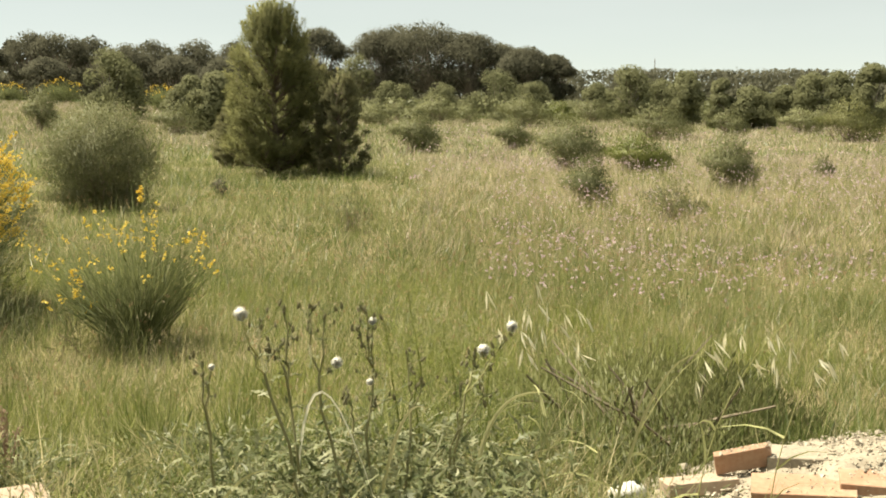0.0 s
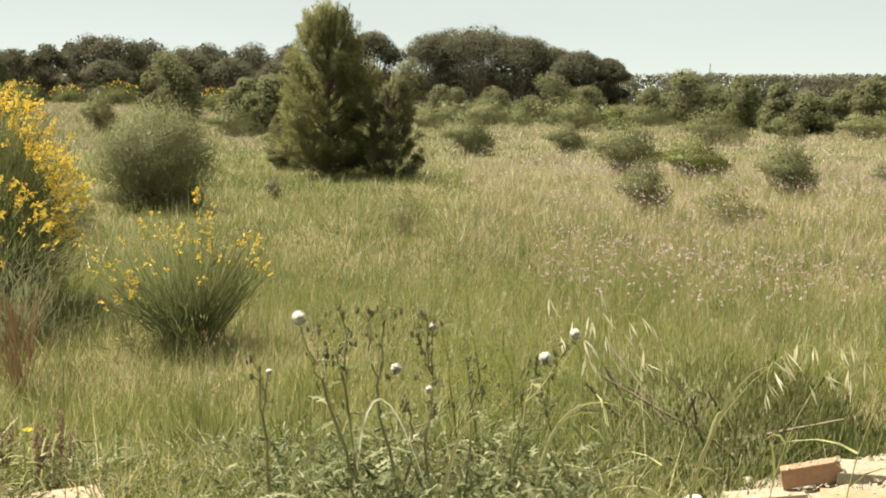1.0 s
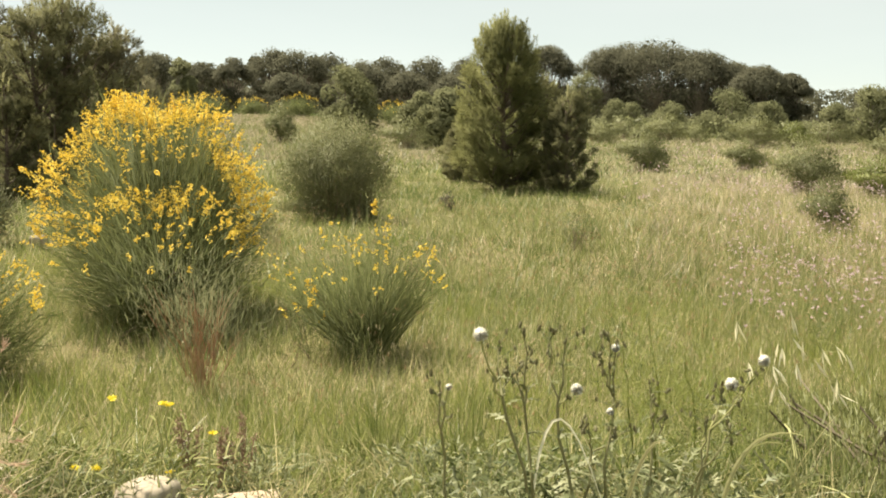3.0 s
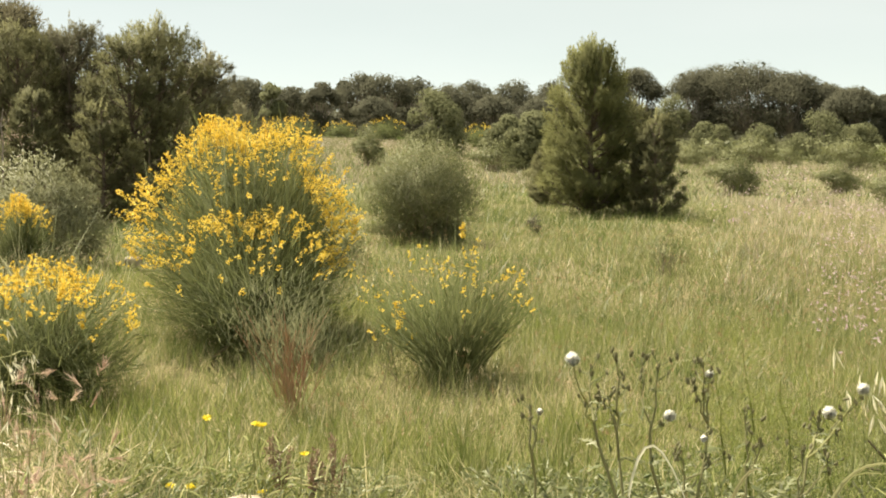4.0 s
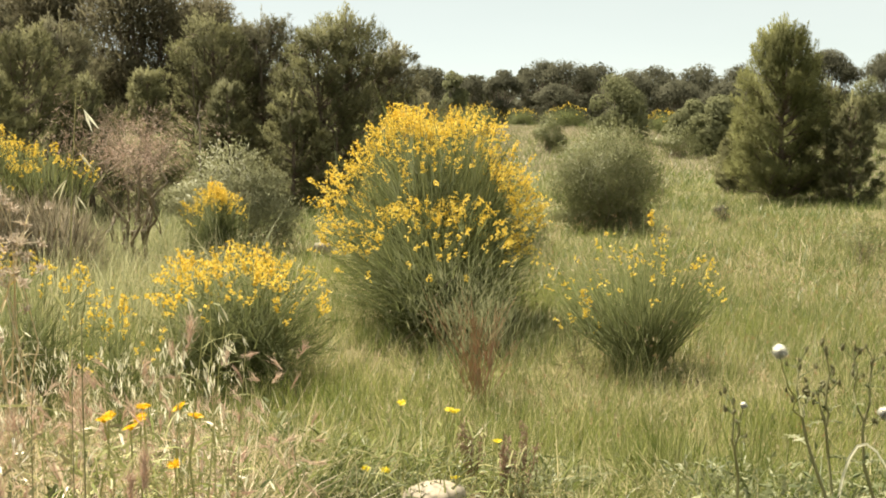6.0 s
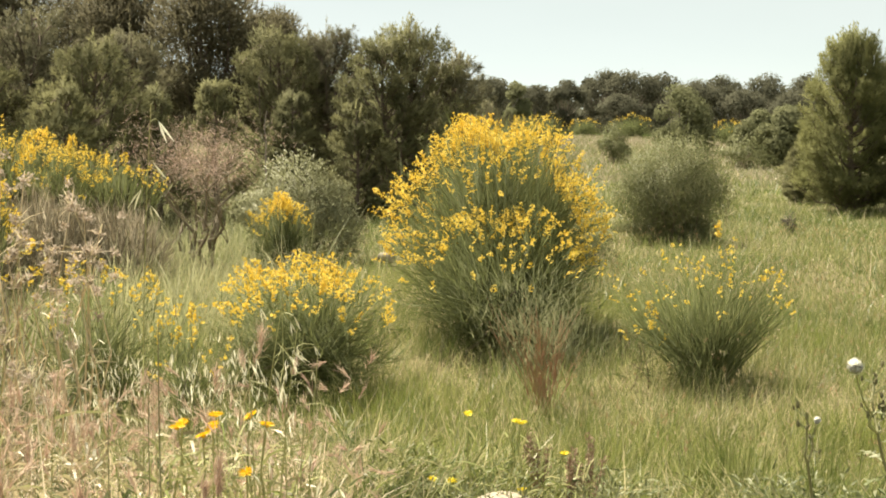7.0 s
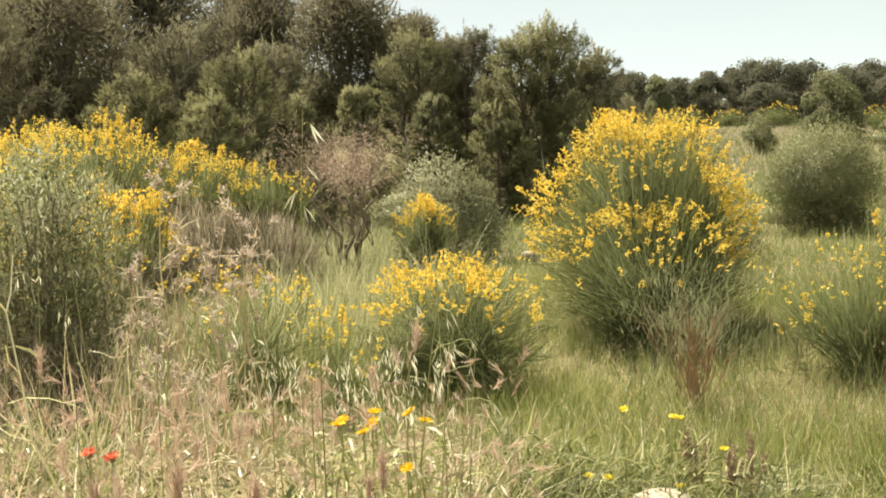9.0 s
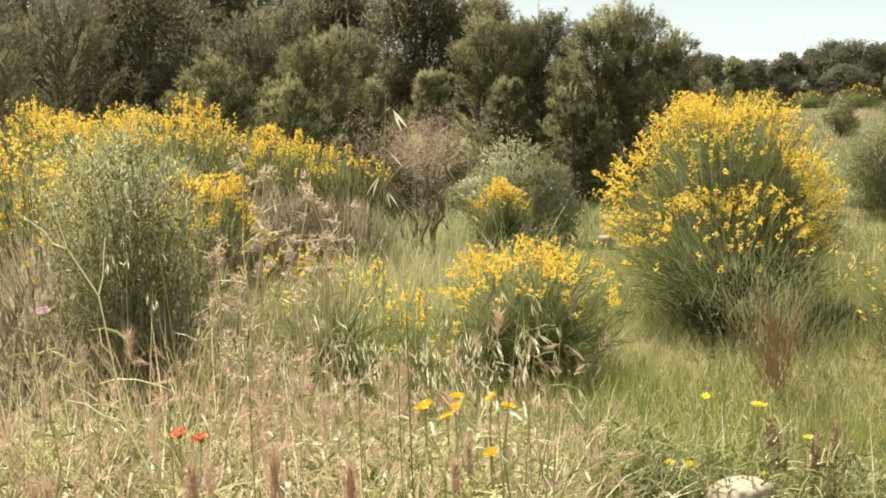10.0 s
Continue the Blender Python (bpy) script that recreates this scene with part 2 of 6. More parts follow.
def terrain(x, y):
    """Height of the meadow: a low spoil bank near the viewer, a gentle rise far off to the left."""
    x, y = np.asarray(x, float), np.asarray(y, float)
    r, az = np.hypot(x, y), np.degrees(np.arctan2(-x, y))
    bank = 0.40 * smooth(1.5, 2.5, r) * (1 - smooth(3.7, 5.2, r)) * (1 + 0.18 * np.sin(az * 0.23 + 1) * np.sin(r * 2.1))
    bank += 0.16 * smooth(26, 38, az) * (1 - smooth(75, 110, az)) * smooth(0.8, 1.6, r) * (1 - smooth(2.8, 4.2, r))
    rise = 1.0 * smooth(30, 85, r) * smooth(6, 20, az) * (1 - smooth(100, 170, np.abs(az)))
    waves = 0.05 * np.sin(x * 0.55 + 0.7) * np.sin(y * 0.43) + 0.03 * np.sin(x * 1.7) * np.sin(y * 1.3 + 2)
    return bank + rise + waves * smooth(4, 9, r)


def spot(az, d, up=0.0):
    x, y = -d * math.sin(radians(az)), d * math.cos(radians(az))
    return Vector((x, y, float(terrain(x, y)) + up))


class Geo:
    """Collects triangles with a tone for each piece, and makes one mesh of them. Leaf pieces may carry the normal of the mass they clothe."""
    def __init__(self):
        self.v, self.f, self.t, self.d, self.n, self.dressed = [], [], [], [], 0, False

    def add(self, v, f, t, facing=None):
        v, f = np.asarray(v, np.float32), np.asarray(f, np.int32)
        flat = v.reshape(-1, 3)
        f3 = f.reshape(-1, 3)
        tri = flat[f3]
        geo = np.cross(tri[:, 1] - tri[:, 0], tri[:, 2] - tri[:, 0])
        if facing is None:
            d = np.zeros_like(flat)
            for c in range(3):
                np.add.at(d, f3[:, c], geo)
        else:
            n = len(facing)
            back = (geo.reshape(n, -1, 3) * facing[:, None]).sum(-1).ravel() < 0
            f3 = np.where(back[:, None], f3[:, ::-1], f3)
            d = np.repeat(np.asarray(facing, np.float32), len(flat) // n, 0)
            self.dressed = True
        self.v.append(flat)
        self.f.append(f3 + self.n)
        self.t.append(np.asarray(t, np.float32).ravel())
        self.d.append(d)
        self.n += len(flat)

    def mesh(self, name, material, soft=False):
        v, f, t = np.concatenate(self.v), np.concatenate(self.f), np.concatenate(self.t)
        me = bpy.data.meshes.new(name)
        me.vertices.add(len(v))
        me.vertices.foreach_set("co", v.ravel())
        me.loops.add(f.size)
        me.loops.foreach_set("vertex_index", f.ravel())
        me.polygons.add(len(f))
        me.polygons.foreach_set("loop_start", np.arange(0, f.size, 3, dtype=np.int32))
        me.polygons.foreach_set("loop_total", np.full(len(f), 3, np.int32))
        me.polygons.foreach_set("use_smooth", np.full(len(f), soft or self.dressed, bool))
        me.attributes.new("tone", "FLOAT", "POINT").data.foreach_set("value", t)
        if self.dressed:
            d = unit(np.concatenate(self.d)).astype(np.float32)
            d[np.abs(d).sum(1) < 0.5] = (0, 0, 1)
            me.attributes.new("custom_normal", "FLOAT_VECTOR", "POINT").data.foreach_set("vector", d.ravel())
        me.materials.append(material)
        me.update(calc_edges=True)
        return me


def unit(a):
    return a / np.maximum(np.linalg.norm(a, axis=-1, keepdims=True), 1e-9)


def across(d, rng):
    """A random direction at right angles to each row of d."""
    return unit(np.cross(d, rng.normal(size=d.shape)))


def ribbons(geo, base, way, length, width, droop, tone, rng, rows=2, pinch=1.0, side=None, facing=None, lit=0.0):
    """Tapered blades that bend: from base along way, sinking by droop. lit: how far their normals lean to the sky."""
    n = len(base)
    length, width, droop, tone = (np.broadcast_to(np.asarray(a, float), (n,)) for a in (length, width, droop, tone))
    way = unit(way)
    side = across(way, rng) if side is None else side
    verts = []
    for k in range(rows + 1):
        s = k / rows
        p = base + way * (length * s)[:, None]
        p = p + np.stack([way[:, 0] * droop * length * s * s * 0.5, way[:, 1] * droop * length * s * s * 0.5, -droop * length * s * s], -1)
        if k == rows:
            verts.append(p[:, None])
        else:
            w = side * (width * 0.5 * (1 - s) ** pinch)[:, None]
            verts += [(p - w)[:, None], (p + w)[:, None]]
    v = np.concatenate(verts, 1)
    f = []
    for k in range(rows - 1):
        a = 2 * k
        f += [(a, a + 1, a + 3), (a, a + 3, a + 2)]
    a = 2 * (rows - 1)
    f.append((a, a + 1, a + 2))
    m = v.shape[1]
    if lit:
        facing = unit(np.cross(side, way) + np.array((0, 0, lit)))
    geo.add(v, (np.arange(n)[:, None, None] * m + np.array(f)[None]), np.repeat(tone, m), facing)


def leaves(geo, base, way, length, width, tone, rng, fold=0.25, facing=None):
    """Pointed leaves, folded along the middle."""
    n = len(base)
    length, width, tone = (np.broadcast_to(np.asarray(a, float), (n,)) for a in (length, width, tone))
    way = unit(way)
    side = across(way, rng)
    up = np.cross(side, way)
    mid = base + way * (length * 0.45)[:, None]
    w = side * (width * 0.5)[:, None]
    lift = up * (width * fold)[:, None]
    v = np.stack([base, mid - w + lift, mid + w + lift, base + way * length[:, None]], 1)
    geo.add(v, np.arange(n)[:, None, None] * 4 + np.array([(0, 2, 3), (0, 3, 1)])[None], np.repeat(tone, 4), facing)


def clumps(geo, place, normal, size, tone, rng, loose=0.35, facing=None):
    """Small three-cornered leaf clumps that lie roughly at right angles to normal."""
    n = len(place)
    size, tone = (np.broadcast_to(np.asarray(a, float), (n,)) for a in (size, tone))
    u = across(unit(normal + rng.normal(0, loose, normal.shape)), rng)
    w = unit(np.cross(u, normal + rng.normal(0, loose, normal.shape)))
    s = size[:, None] * rng.uniform(0.6, 1.3, (n, 1))
    v = np.stack([place - u * s * 0.5, place + u * s * 0.5 + w * s * 0.2, place + w * s * rng.uniform(0.5, 1.0, (n, 1))], 1)
    geo.add(v, np.arange(n * 3), np.repeat(tone, 3), facing)


def tubes(geo, p0, p1, r0, r1, tone, sides=5):
    """Tapered round rods from p0 to p1."""
    p0, p1 = np.atleast_2d(np.asarray(p0, float)), np.atleast_2d(np.asarray(p1, float))
    n = len(p0)
    r0, r1, tone = (np.broadcast_to(np.asarray(a, float), (n,)) for a in (r0, r1, tone))
    d = unit(p1 - p0)
    ref = np.where(np.abs(d[:, 2:3]) > 0.9, np.array([[1.0, 0, 0]]), np.array([[0, 0, 1.0]]))
    u = unit(np.cross(d, ref))
    w = np.cross(d, u)
    a = np.arange(sides) * 2 * math.pi / sides
    ring = u[:, None] * np.cos(a)[None, :, None] + w[:, None] * np.sin(a)[None, :, None]
    v = np.concatenate([p0[:, None] + ring * r0[:, None, None], p1[:, None] + ring * r1[:, None, None]], 1)
    f = []
    for k in range(sides):
        j = (k + 1) % sides
        f += [(k, j, sides + j), (k, sides + j, sides + k)]
    geo.add(v, np.arange(n)[:, None, None] * 2 * sides + np.array(f)[None], np.repeat(tone, 2 * sides))


def bent_rods(geo, base, tip, r0, r1, sag, rng, steps=4, wob=0.05, sides=5, tone=0.5):
    """Crooked tapered limbs from base to tip, each one unbroken. Returns the points along each one."""
    base, tip = np.atleast_2d(np.asarray(base, float)), np.atleast_2d(np.asarray(tip, float))
    n = len(base)
    r0, r1 = np.broadcast_to(np.asarray(r0, float), (n,)), np.broadcast_to(np.asarray(r1, float), (n,))
    span = np.linalg.norm(tip - base, axis=1)
    pts = [base]
    for k in range(1, steps + 1):
        s = k / steps
        p = base + (tip - base) * s
        p[:, 2] -= sag * span * s * (1 - s) * 2
        if k < steps:
            p = p + rng.normal(size=p.shape) * (span * wob)[:, None]
        pts.append(p)
    return rods(geo, np.stack(pts, 1), r0, r1, sides, tone)


def rods(geo, path, r0, r1, sides=5, tone=0.5):
    """Unbroken tapered rods along given paths."""
    n, steps = len(path), path.shape[1] - 1
    d = unit(path[:, -1] - path[:, 0])
    ref = np.where(np.abs(d[:, 2:3]) > 0.9, np.array([[1.0, 0, 0]]), np.array([[0, 0, 1.0]]))
    u = unit(np.cross(d, ref))
    w = np.cross(d, u)
    a = np.arange(sides) * 2 * math.pi / sides
    ring = u[:, None] * np.cos(a)[None, :, None] + w[:, None] * np.sin(a)[None, :, None]
    r0, r1 = np.broadcast_to(np.asarray(r0, float), (n,)), np.broadcast_to(np.asarray(r1, float), (n,))
    rad = r0[:, None] + (r1 - r0)[:, None] * np.linspace(0, 1, steps + 1)[None]
    v = path[:, :, None] + ring[:, None] * rad[:, :, None, None]
    f = []
    for k in range(steps):
        for q in range(sides):
            b, c = k * sides + q, k * sides + (q + 1) % sides
            f += [(b, c, c + sides), (b, c + sides, b + sides)]
    m = (steps + 1) * sides
    geo.add(v, np.arange(n)[:, None, None] * m + np.array(f)[None], np.full(n * m, tone))
    return path


def ball_dirs(n, rng):
    return unit(rng.normal(size=(n, 3)))


def thing(name, at, label, category, group=""):
    ob = new(name)
    ob.empty_display_size = 0.2
    ob.location = at
    return tagged(ob, label, category, group)


def part(name, geo, material, parent, label="", soft=False):
    ob = new(name, geo.mesh(name, material, soft))
    ob.parent = parent
    if label:
        ob["label"] = label
    if name in MASSES:
        ob["kind"] = "stuff"
    return ob


MASSES = ("stem_cluster", "blossom", "foliage", "crown", "branchwork", "brush", "greenery", "mortar_crust")


def stuff(name, geo, material, label, category):
    return tagged(new(name, geo.mesh(name, material)), label, category, kind="stuff")


# ---- ground ----
def build_ground():
    rad = np.concatenate([[0.3], np.geomspace(0.8, 6, 36), np.geomspace(6.3, 1500, 60)])
    ang = np.linspace(0, 2 * math.pi, 193)[:-1]
    x, y = -rad[:, None] * np.sin(ang)[None], rad[:, None] * np.cos(ang)[None]
    v = np.stack([x, y, terrain(x, y)], -1).reshape(-1, 3)
    g, m = Geo(), len(ang)
    i, j = np.meshgrid(np.arange(len(rad) - 1), np.arange(m), indexing="ij")
    a, b, c, d = i * m + j, i * m + (j + 1) % m, (i + 1) * m + (j + 1) % m, (i + 1) * m + j
    f = np.concatenate([np.stack([a, b, c], -1).reshape(-1, 3), np.stack([a, c, d], -1).reshape(-1, 3)])
    hub = np.array([[0, 0, float(terrain(0, 0))]])
    f2 = np.stack([np.full(m, len(v)), (np.arange(m) + 1) % m, np.arange(m)], -1)
    g.add(np.concatenate([v, hub]), np.concatenate([f[:, ::-1], f2[:, ::-1]]), np.zeros(len(v) + 1))
    tagged(new("ground", g.mesh("ground", ground_mat(), True)), "uneven earth of a dry grassy meadow", "ground", kind="structure")


build_ground()


def field_noise(x, y):
    return (np.sin(x * 0.9 + 1.3 * np.sin(y * 0.5)) + np.sin(y * 1.1 + 1.7 * np.sin(x * 0.37 + 2)) + np.sin((x + y) * 2.3 + np.sin(x * 1.9))) / 3


def sector(n, r0, r1, a0, a1, rng):
    r = np.sqrt(rng.uniform(r0 * r0, r1 * r1, n))
    a = np.radians(rng.uniform(a0, a1, n))
    return -r * np.sin(a), r * np.cos(a)


def dryness(x, y):
    """How straw-coloured the grass is: bank and left foreground, the right-hand field, patches."""
    r, az = np.hypot(x, y), np.degrees(np.arctan2(-x, y))
    d = 0.37 + 0.18 * field_noise(x * 0.7, y * 0.7)
    d += 0.22 * (1 - smooth(-8, 6, az)) * smooth(9, 22, r)
    d -= 0.05 * smooth(25, 50, r)
    d -= 0.05 * smooth(0, 10, az) * smooth(8, 14, r)
    d -= 0.15 * (1 - smooth(9, 14, r)) * (1 - smooth(5, 15, az)) * smooth(3.5, 5, r)
    d += 0.28 * smooth(29, 36, az) * (1 - smooth(3.6, 4.8, r))
    return d


def grass(name, tufts, per, r0, r1, a0, a1, tall, width, rows, spread, rng, material=GRASS, label="", lean=0.30, add=0.0, dead=0.08, curl=0.45, lit=0.45):
    x, y = sector(tufts, r0, r1, a0, a1, rng)
    keep = rng.random(tufts) < 0.75 + 0.25 * field_noise(x * 1.3 + 5, y * 1.3)
    keep &= ~((np.degrees(np.arctan2(-x, y)) < -12) & (np.degrees(np.arctan2(-x, y)) > -27) & (np.hypot(x, y) > 2.9) & (np.hypot(x, y) < 4.0))  # the rubble lies bare
    az = np.degrees(np.arctan2(-x, y))
    keep &= ~((az > 20) & (az < 28) & (np.hypot(x, y) > 2.5) & (np.hypot(x, y) < 3.8) & (rng.random(tufts) < 0.8))
    if a0 > 20:  # the straw patch thins out towards the green meadow
        keep &= rng.random(tufts) < smooth(a0, a0 + 9, np.degrees(np.arctan2(-x, y)) % 360)
    x, y = x[keep], y[keep]
    size = rng.lognormal(0, 0.28, len(x)) * (1 + 0.22 * field_noise(x * 0.8 + 3, y * 0.8))
    tone = np.clip(dryness(x, y) + add + rng.normal(0, 0.17, len(x)), 0, 1)
    tilt = rng.normal(0, 0.18, (len(x), 2)) + (0.05, 0.02)
    k = np.repeat(np.arange(len(x)), per)
    n = len(k)
    bx, by = x[k] + rng.normal(0, spread, n), y[k] + rng.normal(0, spread, n)
    base = np.stack([bx, by, terrain(bx, by) - 0.01], -1)
    way = np.concatenate([tilt[k] + rng.normal(0, lean, (n, 2)), np.ones((n, 1))], 1)
    L = tall * size[k] * rng.uniform(0.45, 1.15, n)
    shade = np.clip(tone[k] + rng.normal(0, 0.19, n), 0, 1)
    straw = rng.random(n) < dead * (0.4 + 1.6 * tone[k])
    shade[straw] = rng.uniform(0.85, 1.2, straw.sum())
    L = np.minimum(np.where(straw, 1.15, 1.0) * L, tall * 1.45)
    g = Geo()
    ribbons(g, base, way, L, width * rng.uniform(0.6, 1.3, n), rng.uniform(0.0, curl, n), shade, rng, rows, lit=lit)
    return stuff(name, g, material, label, "grass")


A0, A1 = -24, 63
grass("near_grass", 9600, 18, 4.3, 10.5, A0, A1, 0.225, 0.0042, 1, 0.05, RNG, lean=0.36, lit=0.5, label="yellow-green meadow grass with straw tips", dead=0.12, curl=0.35, add=0.03)
grass("pale_wisps", 6500, 4, 4.3, 13, A0, A1, 0.20, 0.0042, 1, 0.05, RNG, DRY, "dry pale blades among green grass", 0.5, 0.2, lit=0.2)
grass("bright_tufts", 900, 30, 4.6, 13, A0, A1, 0.27, 0.0038, 2, 0.06, RNG, label="taller bright tufts in the meadow", lean=0.28, add=0.16, dead=0.2, curl=0.3, lit=0.3)
grass("dark_tufts", 520, 30, 4.6, 14, A0, A1, 0.28, 0.005, 2, 0.07, RNG, label="deep green tufts in the meadow", lean=0.3, add=-0.3, dead=0.03, curl=0.4, lit=0.2)
def lime_patches(rng):
    """Soft yellow-green patches of young grass here and there in the meadow."""
    g = Geo()
    for az, d, r in ((4.2, 5.4, 0.42), (8.5, 6.2, 0.35), (-1.5, 6.6, 0.5), (13.0, 5.2, 0.35), (19.5, 5.6, 0.5), (27.5, 5.3, 0.5), (30.0, 6.6, 0.6), (-6.0, 8.0, 0.6), (22.0, 9.8, 0.7), (1.5, 9.5, 0.7), (11.0, 9.0, 0.6), (-14.0, 7.0, 0.6), (29.5, 11.5, 0.9)):
        n, c = int(2600 * r), spot(az, d)
        x, y = c.x + rng.normal(0, r * 0.6, n), c.y + rng.normal(0, r * 0.6, n)
        ribbons(g, np.stack([x, y, terrain(x, y)], -1), rng.normal(0, 0.32, (n, 3)) * (1, 1, 0) + (0, 0, 1), rng.uniform(0.10, 0.28, n), 0.0042, rng.uniform(0, 0.3, n), np.clip(rng.normal(0.5, 0.25, n), 0, 1), rng, 1, lit=0.4)
    stuff("young_grass", g, LIME, "patches of yellow-green young grass", "grass")


lime_patches(np.random.default_rng(77))
grass("far_wisps", 6000, 3, 12, 27, A0, A1, 0.28, 0.009, 1, 0.1, RNG, DRY, "dry pale blades in the middle meadow", 0.6, 0.1)
grass("middle_grass", 21000, 12, 10.5, 27, A0, A1, 0.25, 0.0085, 1, 0.11, RNG, lean=0.38, label="yellow-green meadow grass, drying to straw")
grass("rosy_grass", 3800, 8, 11, 30, A0, 2, 0.32, 0.010, 1, 0.12, RNG, ROSY, "pinkish dry grass of the flowering field")
grass("far_grass", 17000, 8, 27, 110, A0, A1, 0.27, 0.032, 1, 0.35, RNG, add=-0.20, dead=0.03, label="pale drying grass of the far meadow")
grass("far_rosy_grass", 5000, 8, 27, 75, A0, 8, 0.25, 0.026, 1, 0.35, RNG, ROSY, "pinkish dry grass of the far field", add=-0.1)
grass("rise_rosy_grass", 9000, 7, 34, 80, 10, 25, 0.22, 0.026, 1, 0.35, RNG, ROSY, "greyish dry grass of the far rise", add=-0.05)
grass("rise_grass", 4500, 7, 26, 62, 4, 34, 0.28, 0.022, 1, 0.3, RNG, label="olive grass of the gentle rise", add=0.0, dead=0.04)

grass("surrounding_grass", 6500, 9, 0.5, 13, A1, 360 + A0, 0.28, 0.024, 1, 0.10, RNG, label="meadow grass around the bank")
grass("trodden_grass", 900, 9, 0.45, 1.9, A0, A1, 0.22, 0.009, 1, 0.07, RNG, label="short grass at the foot of the bank")


# ---- plants ----
def broom(at, h, w, stems, blooms, seed, label, lobes=5, bare=0.25, group="broom bushes", cover=1.0, far=0.0, low=0.38, hollow=0.0, fan=False, brown=0.0):
    """Spanish broom: rush-like green stems fanning from a few woody feet, flowers in loose spikes along their ends."""
    rng = np.random.default_rng(seed)
    ob = thing("broom_bush", at, label, "bush", group)
    wood, green, gold = Geo(), Geo(), Geo()
    feet = np.concatenate([rng.normal(0, w * (0.07 if fan else 0.17), (lobes, 2)), np.zeros((lobes, 1))], 1)
    head = np.stack([rng.uniform(-0.2, 0.2, lobes) * w, rng.uniform(-0.2, 0.2, lobes) * w, rng.uniform(0.35, 0.55, lobes) * h], -1)
    bent_rods(wood, feet, head, w * 0.010, w * 0.005, 0.1, rng, 3, 0.06)
    part("woody_base", wood, GREY_STEM, ob)
    k = rng.integers(0, lobes, stems)
    s = rng.uniform(0.05, 0.9, stems)[:, None]
    start = feet[k] * (1 - s) + head[k] * s + rng.normal(0, w * 0.03, (stems, 3))
    start[:, 2] = np.abs(start[:, 2])
    d = ball_dirs(stems, rng)
    d[:, 2] = np.where(d[:, 2] < (-0.45 if far or brown else -0.8), -d[:, 2], d[:, 2])
    d = unit(d + (0, 0, 0.15))
    if fan:  # young plant: all stems rise
        d[:, 2] = np.abs(d[:, 2]) * 0.65 + 0.30
        d = unit(d)
        start = feet[k] * (1 - 0.25 * s) + head[k] * 0.25 * s + rng.normal(0, w * 0.05, (stems, 3)) * (1, 1, 0)
    bump = 1 + 0.13 * np.sin(d[:, 0] * 7 + seed) * np.sin(d[:, 1] * 6 + 1) + rng.normal(0, 0.06, stems)
    tall = np.where(d[:, 2] > 0, h * (0.93 - low), h * low)
    tip = d * np.stack([np.full(stems, w * 0.48), np.full(stems, w * 0.48), tall], -1) * bump[:, None] + (0, 0, h * low)
    if fan:
        tip[:, 2] = h * (0.30 + 0.66 * d[:, 2] ** 0.8) * bump
    tip[:, 2] = np.maximum(tip[:, 2], 0.05)
    if brown:
        start = start + (tip - start) * 0.74
    L = np.linalg.norm(tip - start, axis=1)
    live = (tip[:, 2] > h * (0.70 if brown else 0.0)) & (rng.random(stems) < (0.65 if brown else 1.0))  # old bushes are green at the top alone
    ribbons(green, start[live], (tip - start)[live], L[live], (0.0036 + 0.0013 * h) * (1 + far), rng.uniform(-0.08, 0.16, live.sum()), rng.beta(2, 2, live.sum()), rng, 2, 0.5, facing=unit(d + (0, 0, 0.35) + rng.normal(0, 0.5, d.shape))[live])
    side = rng.choice(np.flatnonzero(live), int(live.sum() * 1.1))  # short side shoots
    q = start[side] + (tip - start)[side] * rng.uniform(0.3, 0.9, (len(side), 1))
    ribbons(green, q, (tip - start)[side] / L[side][:, None] + rng.normal(0, 0.35, (len(side), 3)) + (0, 0, 0.3), (0.10 if brown else 0.22) * h * rng.uniform(0.5, 1, len(side)) + 0.05, 0.006, 0.0, rng.beta(2, 2, len(side)), rng, 1, facing=unit(d[side] + (0, 0, 0.35) + rng.normal(0, 0.5, d[side].shape)))
    part("greenery", green, BROOM_STEM, ob)
    if brown:  # leafless brown twigs crowd the lower part
        twig, m = Geo(), int(stems * brown)
        e = ball_dirs(m, rng)
        e[:, 2] = np.abs(e[:, 2]) * 0.8
        q = e * (w * 0.48, w * 0.48, h * 0.70) * rng.uniform(0.55, 1, (m, 1))
        ribbons(twig, q, e * 0.5 + (0, 0, 0.9) + rng.normal(0, 0.3, (m, 3)), h * rng.uniform(0.10, 0.24, m), 0.011, 0.0, rng.random(m), rng, 1, facing=unit(e + rng.normal(0, 0.4, e.shape)))
        part("brush", twig, BROWN_TWIG, ob, "dry brown twigs")
    if blooms:
        up = tip[:, 2] / h
        patch = 0.55 + 0.45 * np.sin(d[:, 0] * 5.1 + seed * 1.7) * np.sin(d[:, 1] * 4.3 + seed)
        p = np.clip((up - bare) / (1 - bare), 0, 1) ** 1.2 * (1 - cover + cover * patch) + 1e-4
        if hollow:  # flowers run down both flanks and leave the shaded front green
            view = unit(np.array((at[0], at[1], 0.0)))
            front, flank = -(d @ view), np.abs(d @ np.array((view[1], -view[0], 0)))
            p = p * (1 - hollow * smooth(0.25, 0.6, front) * (1 - smooth(0.55, 0.75, d[:, 2]))) + 0.55 * smooth(0.5, 0.85, flank) * smooth(0.25, 0.45, up)
        pick = rng.choice(stems, blooms, p=p / p.sum())
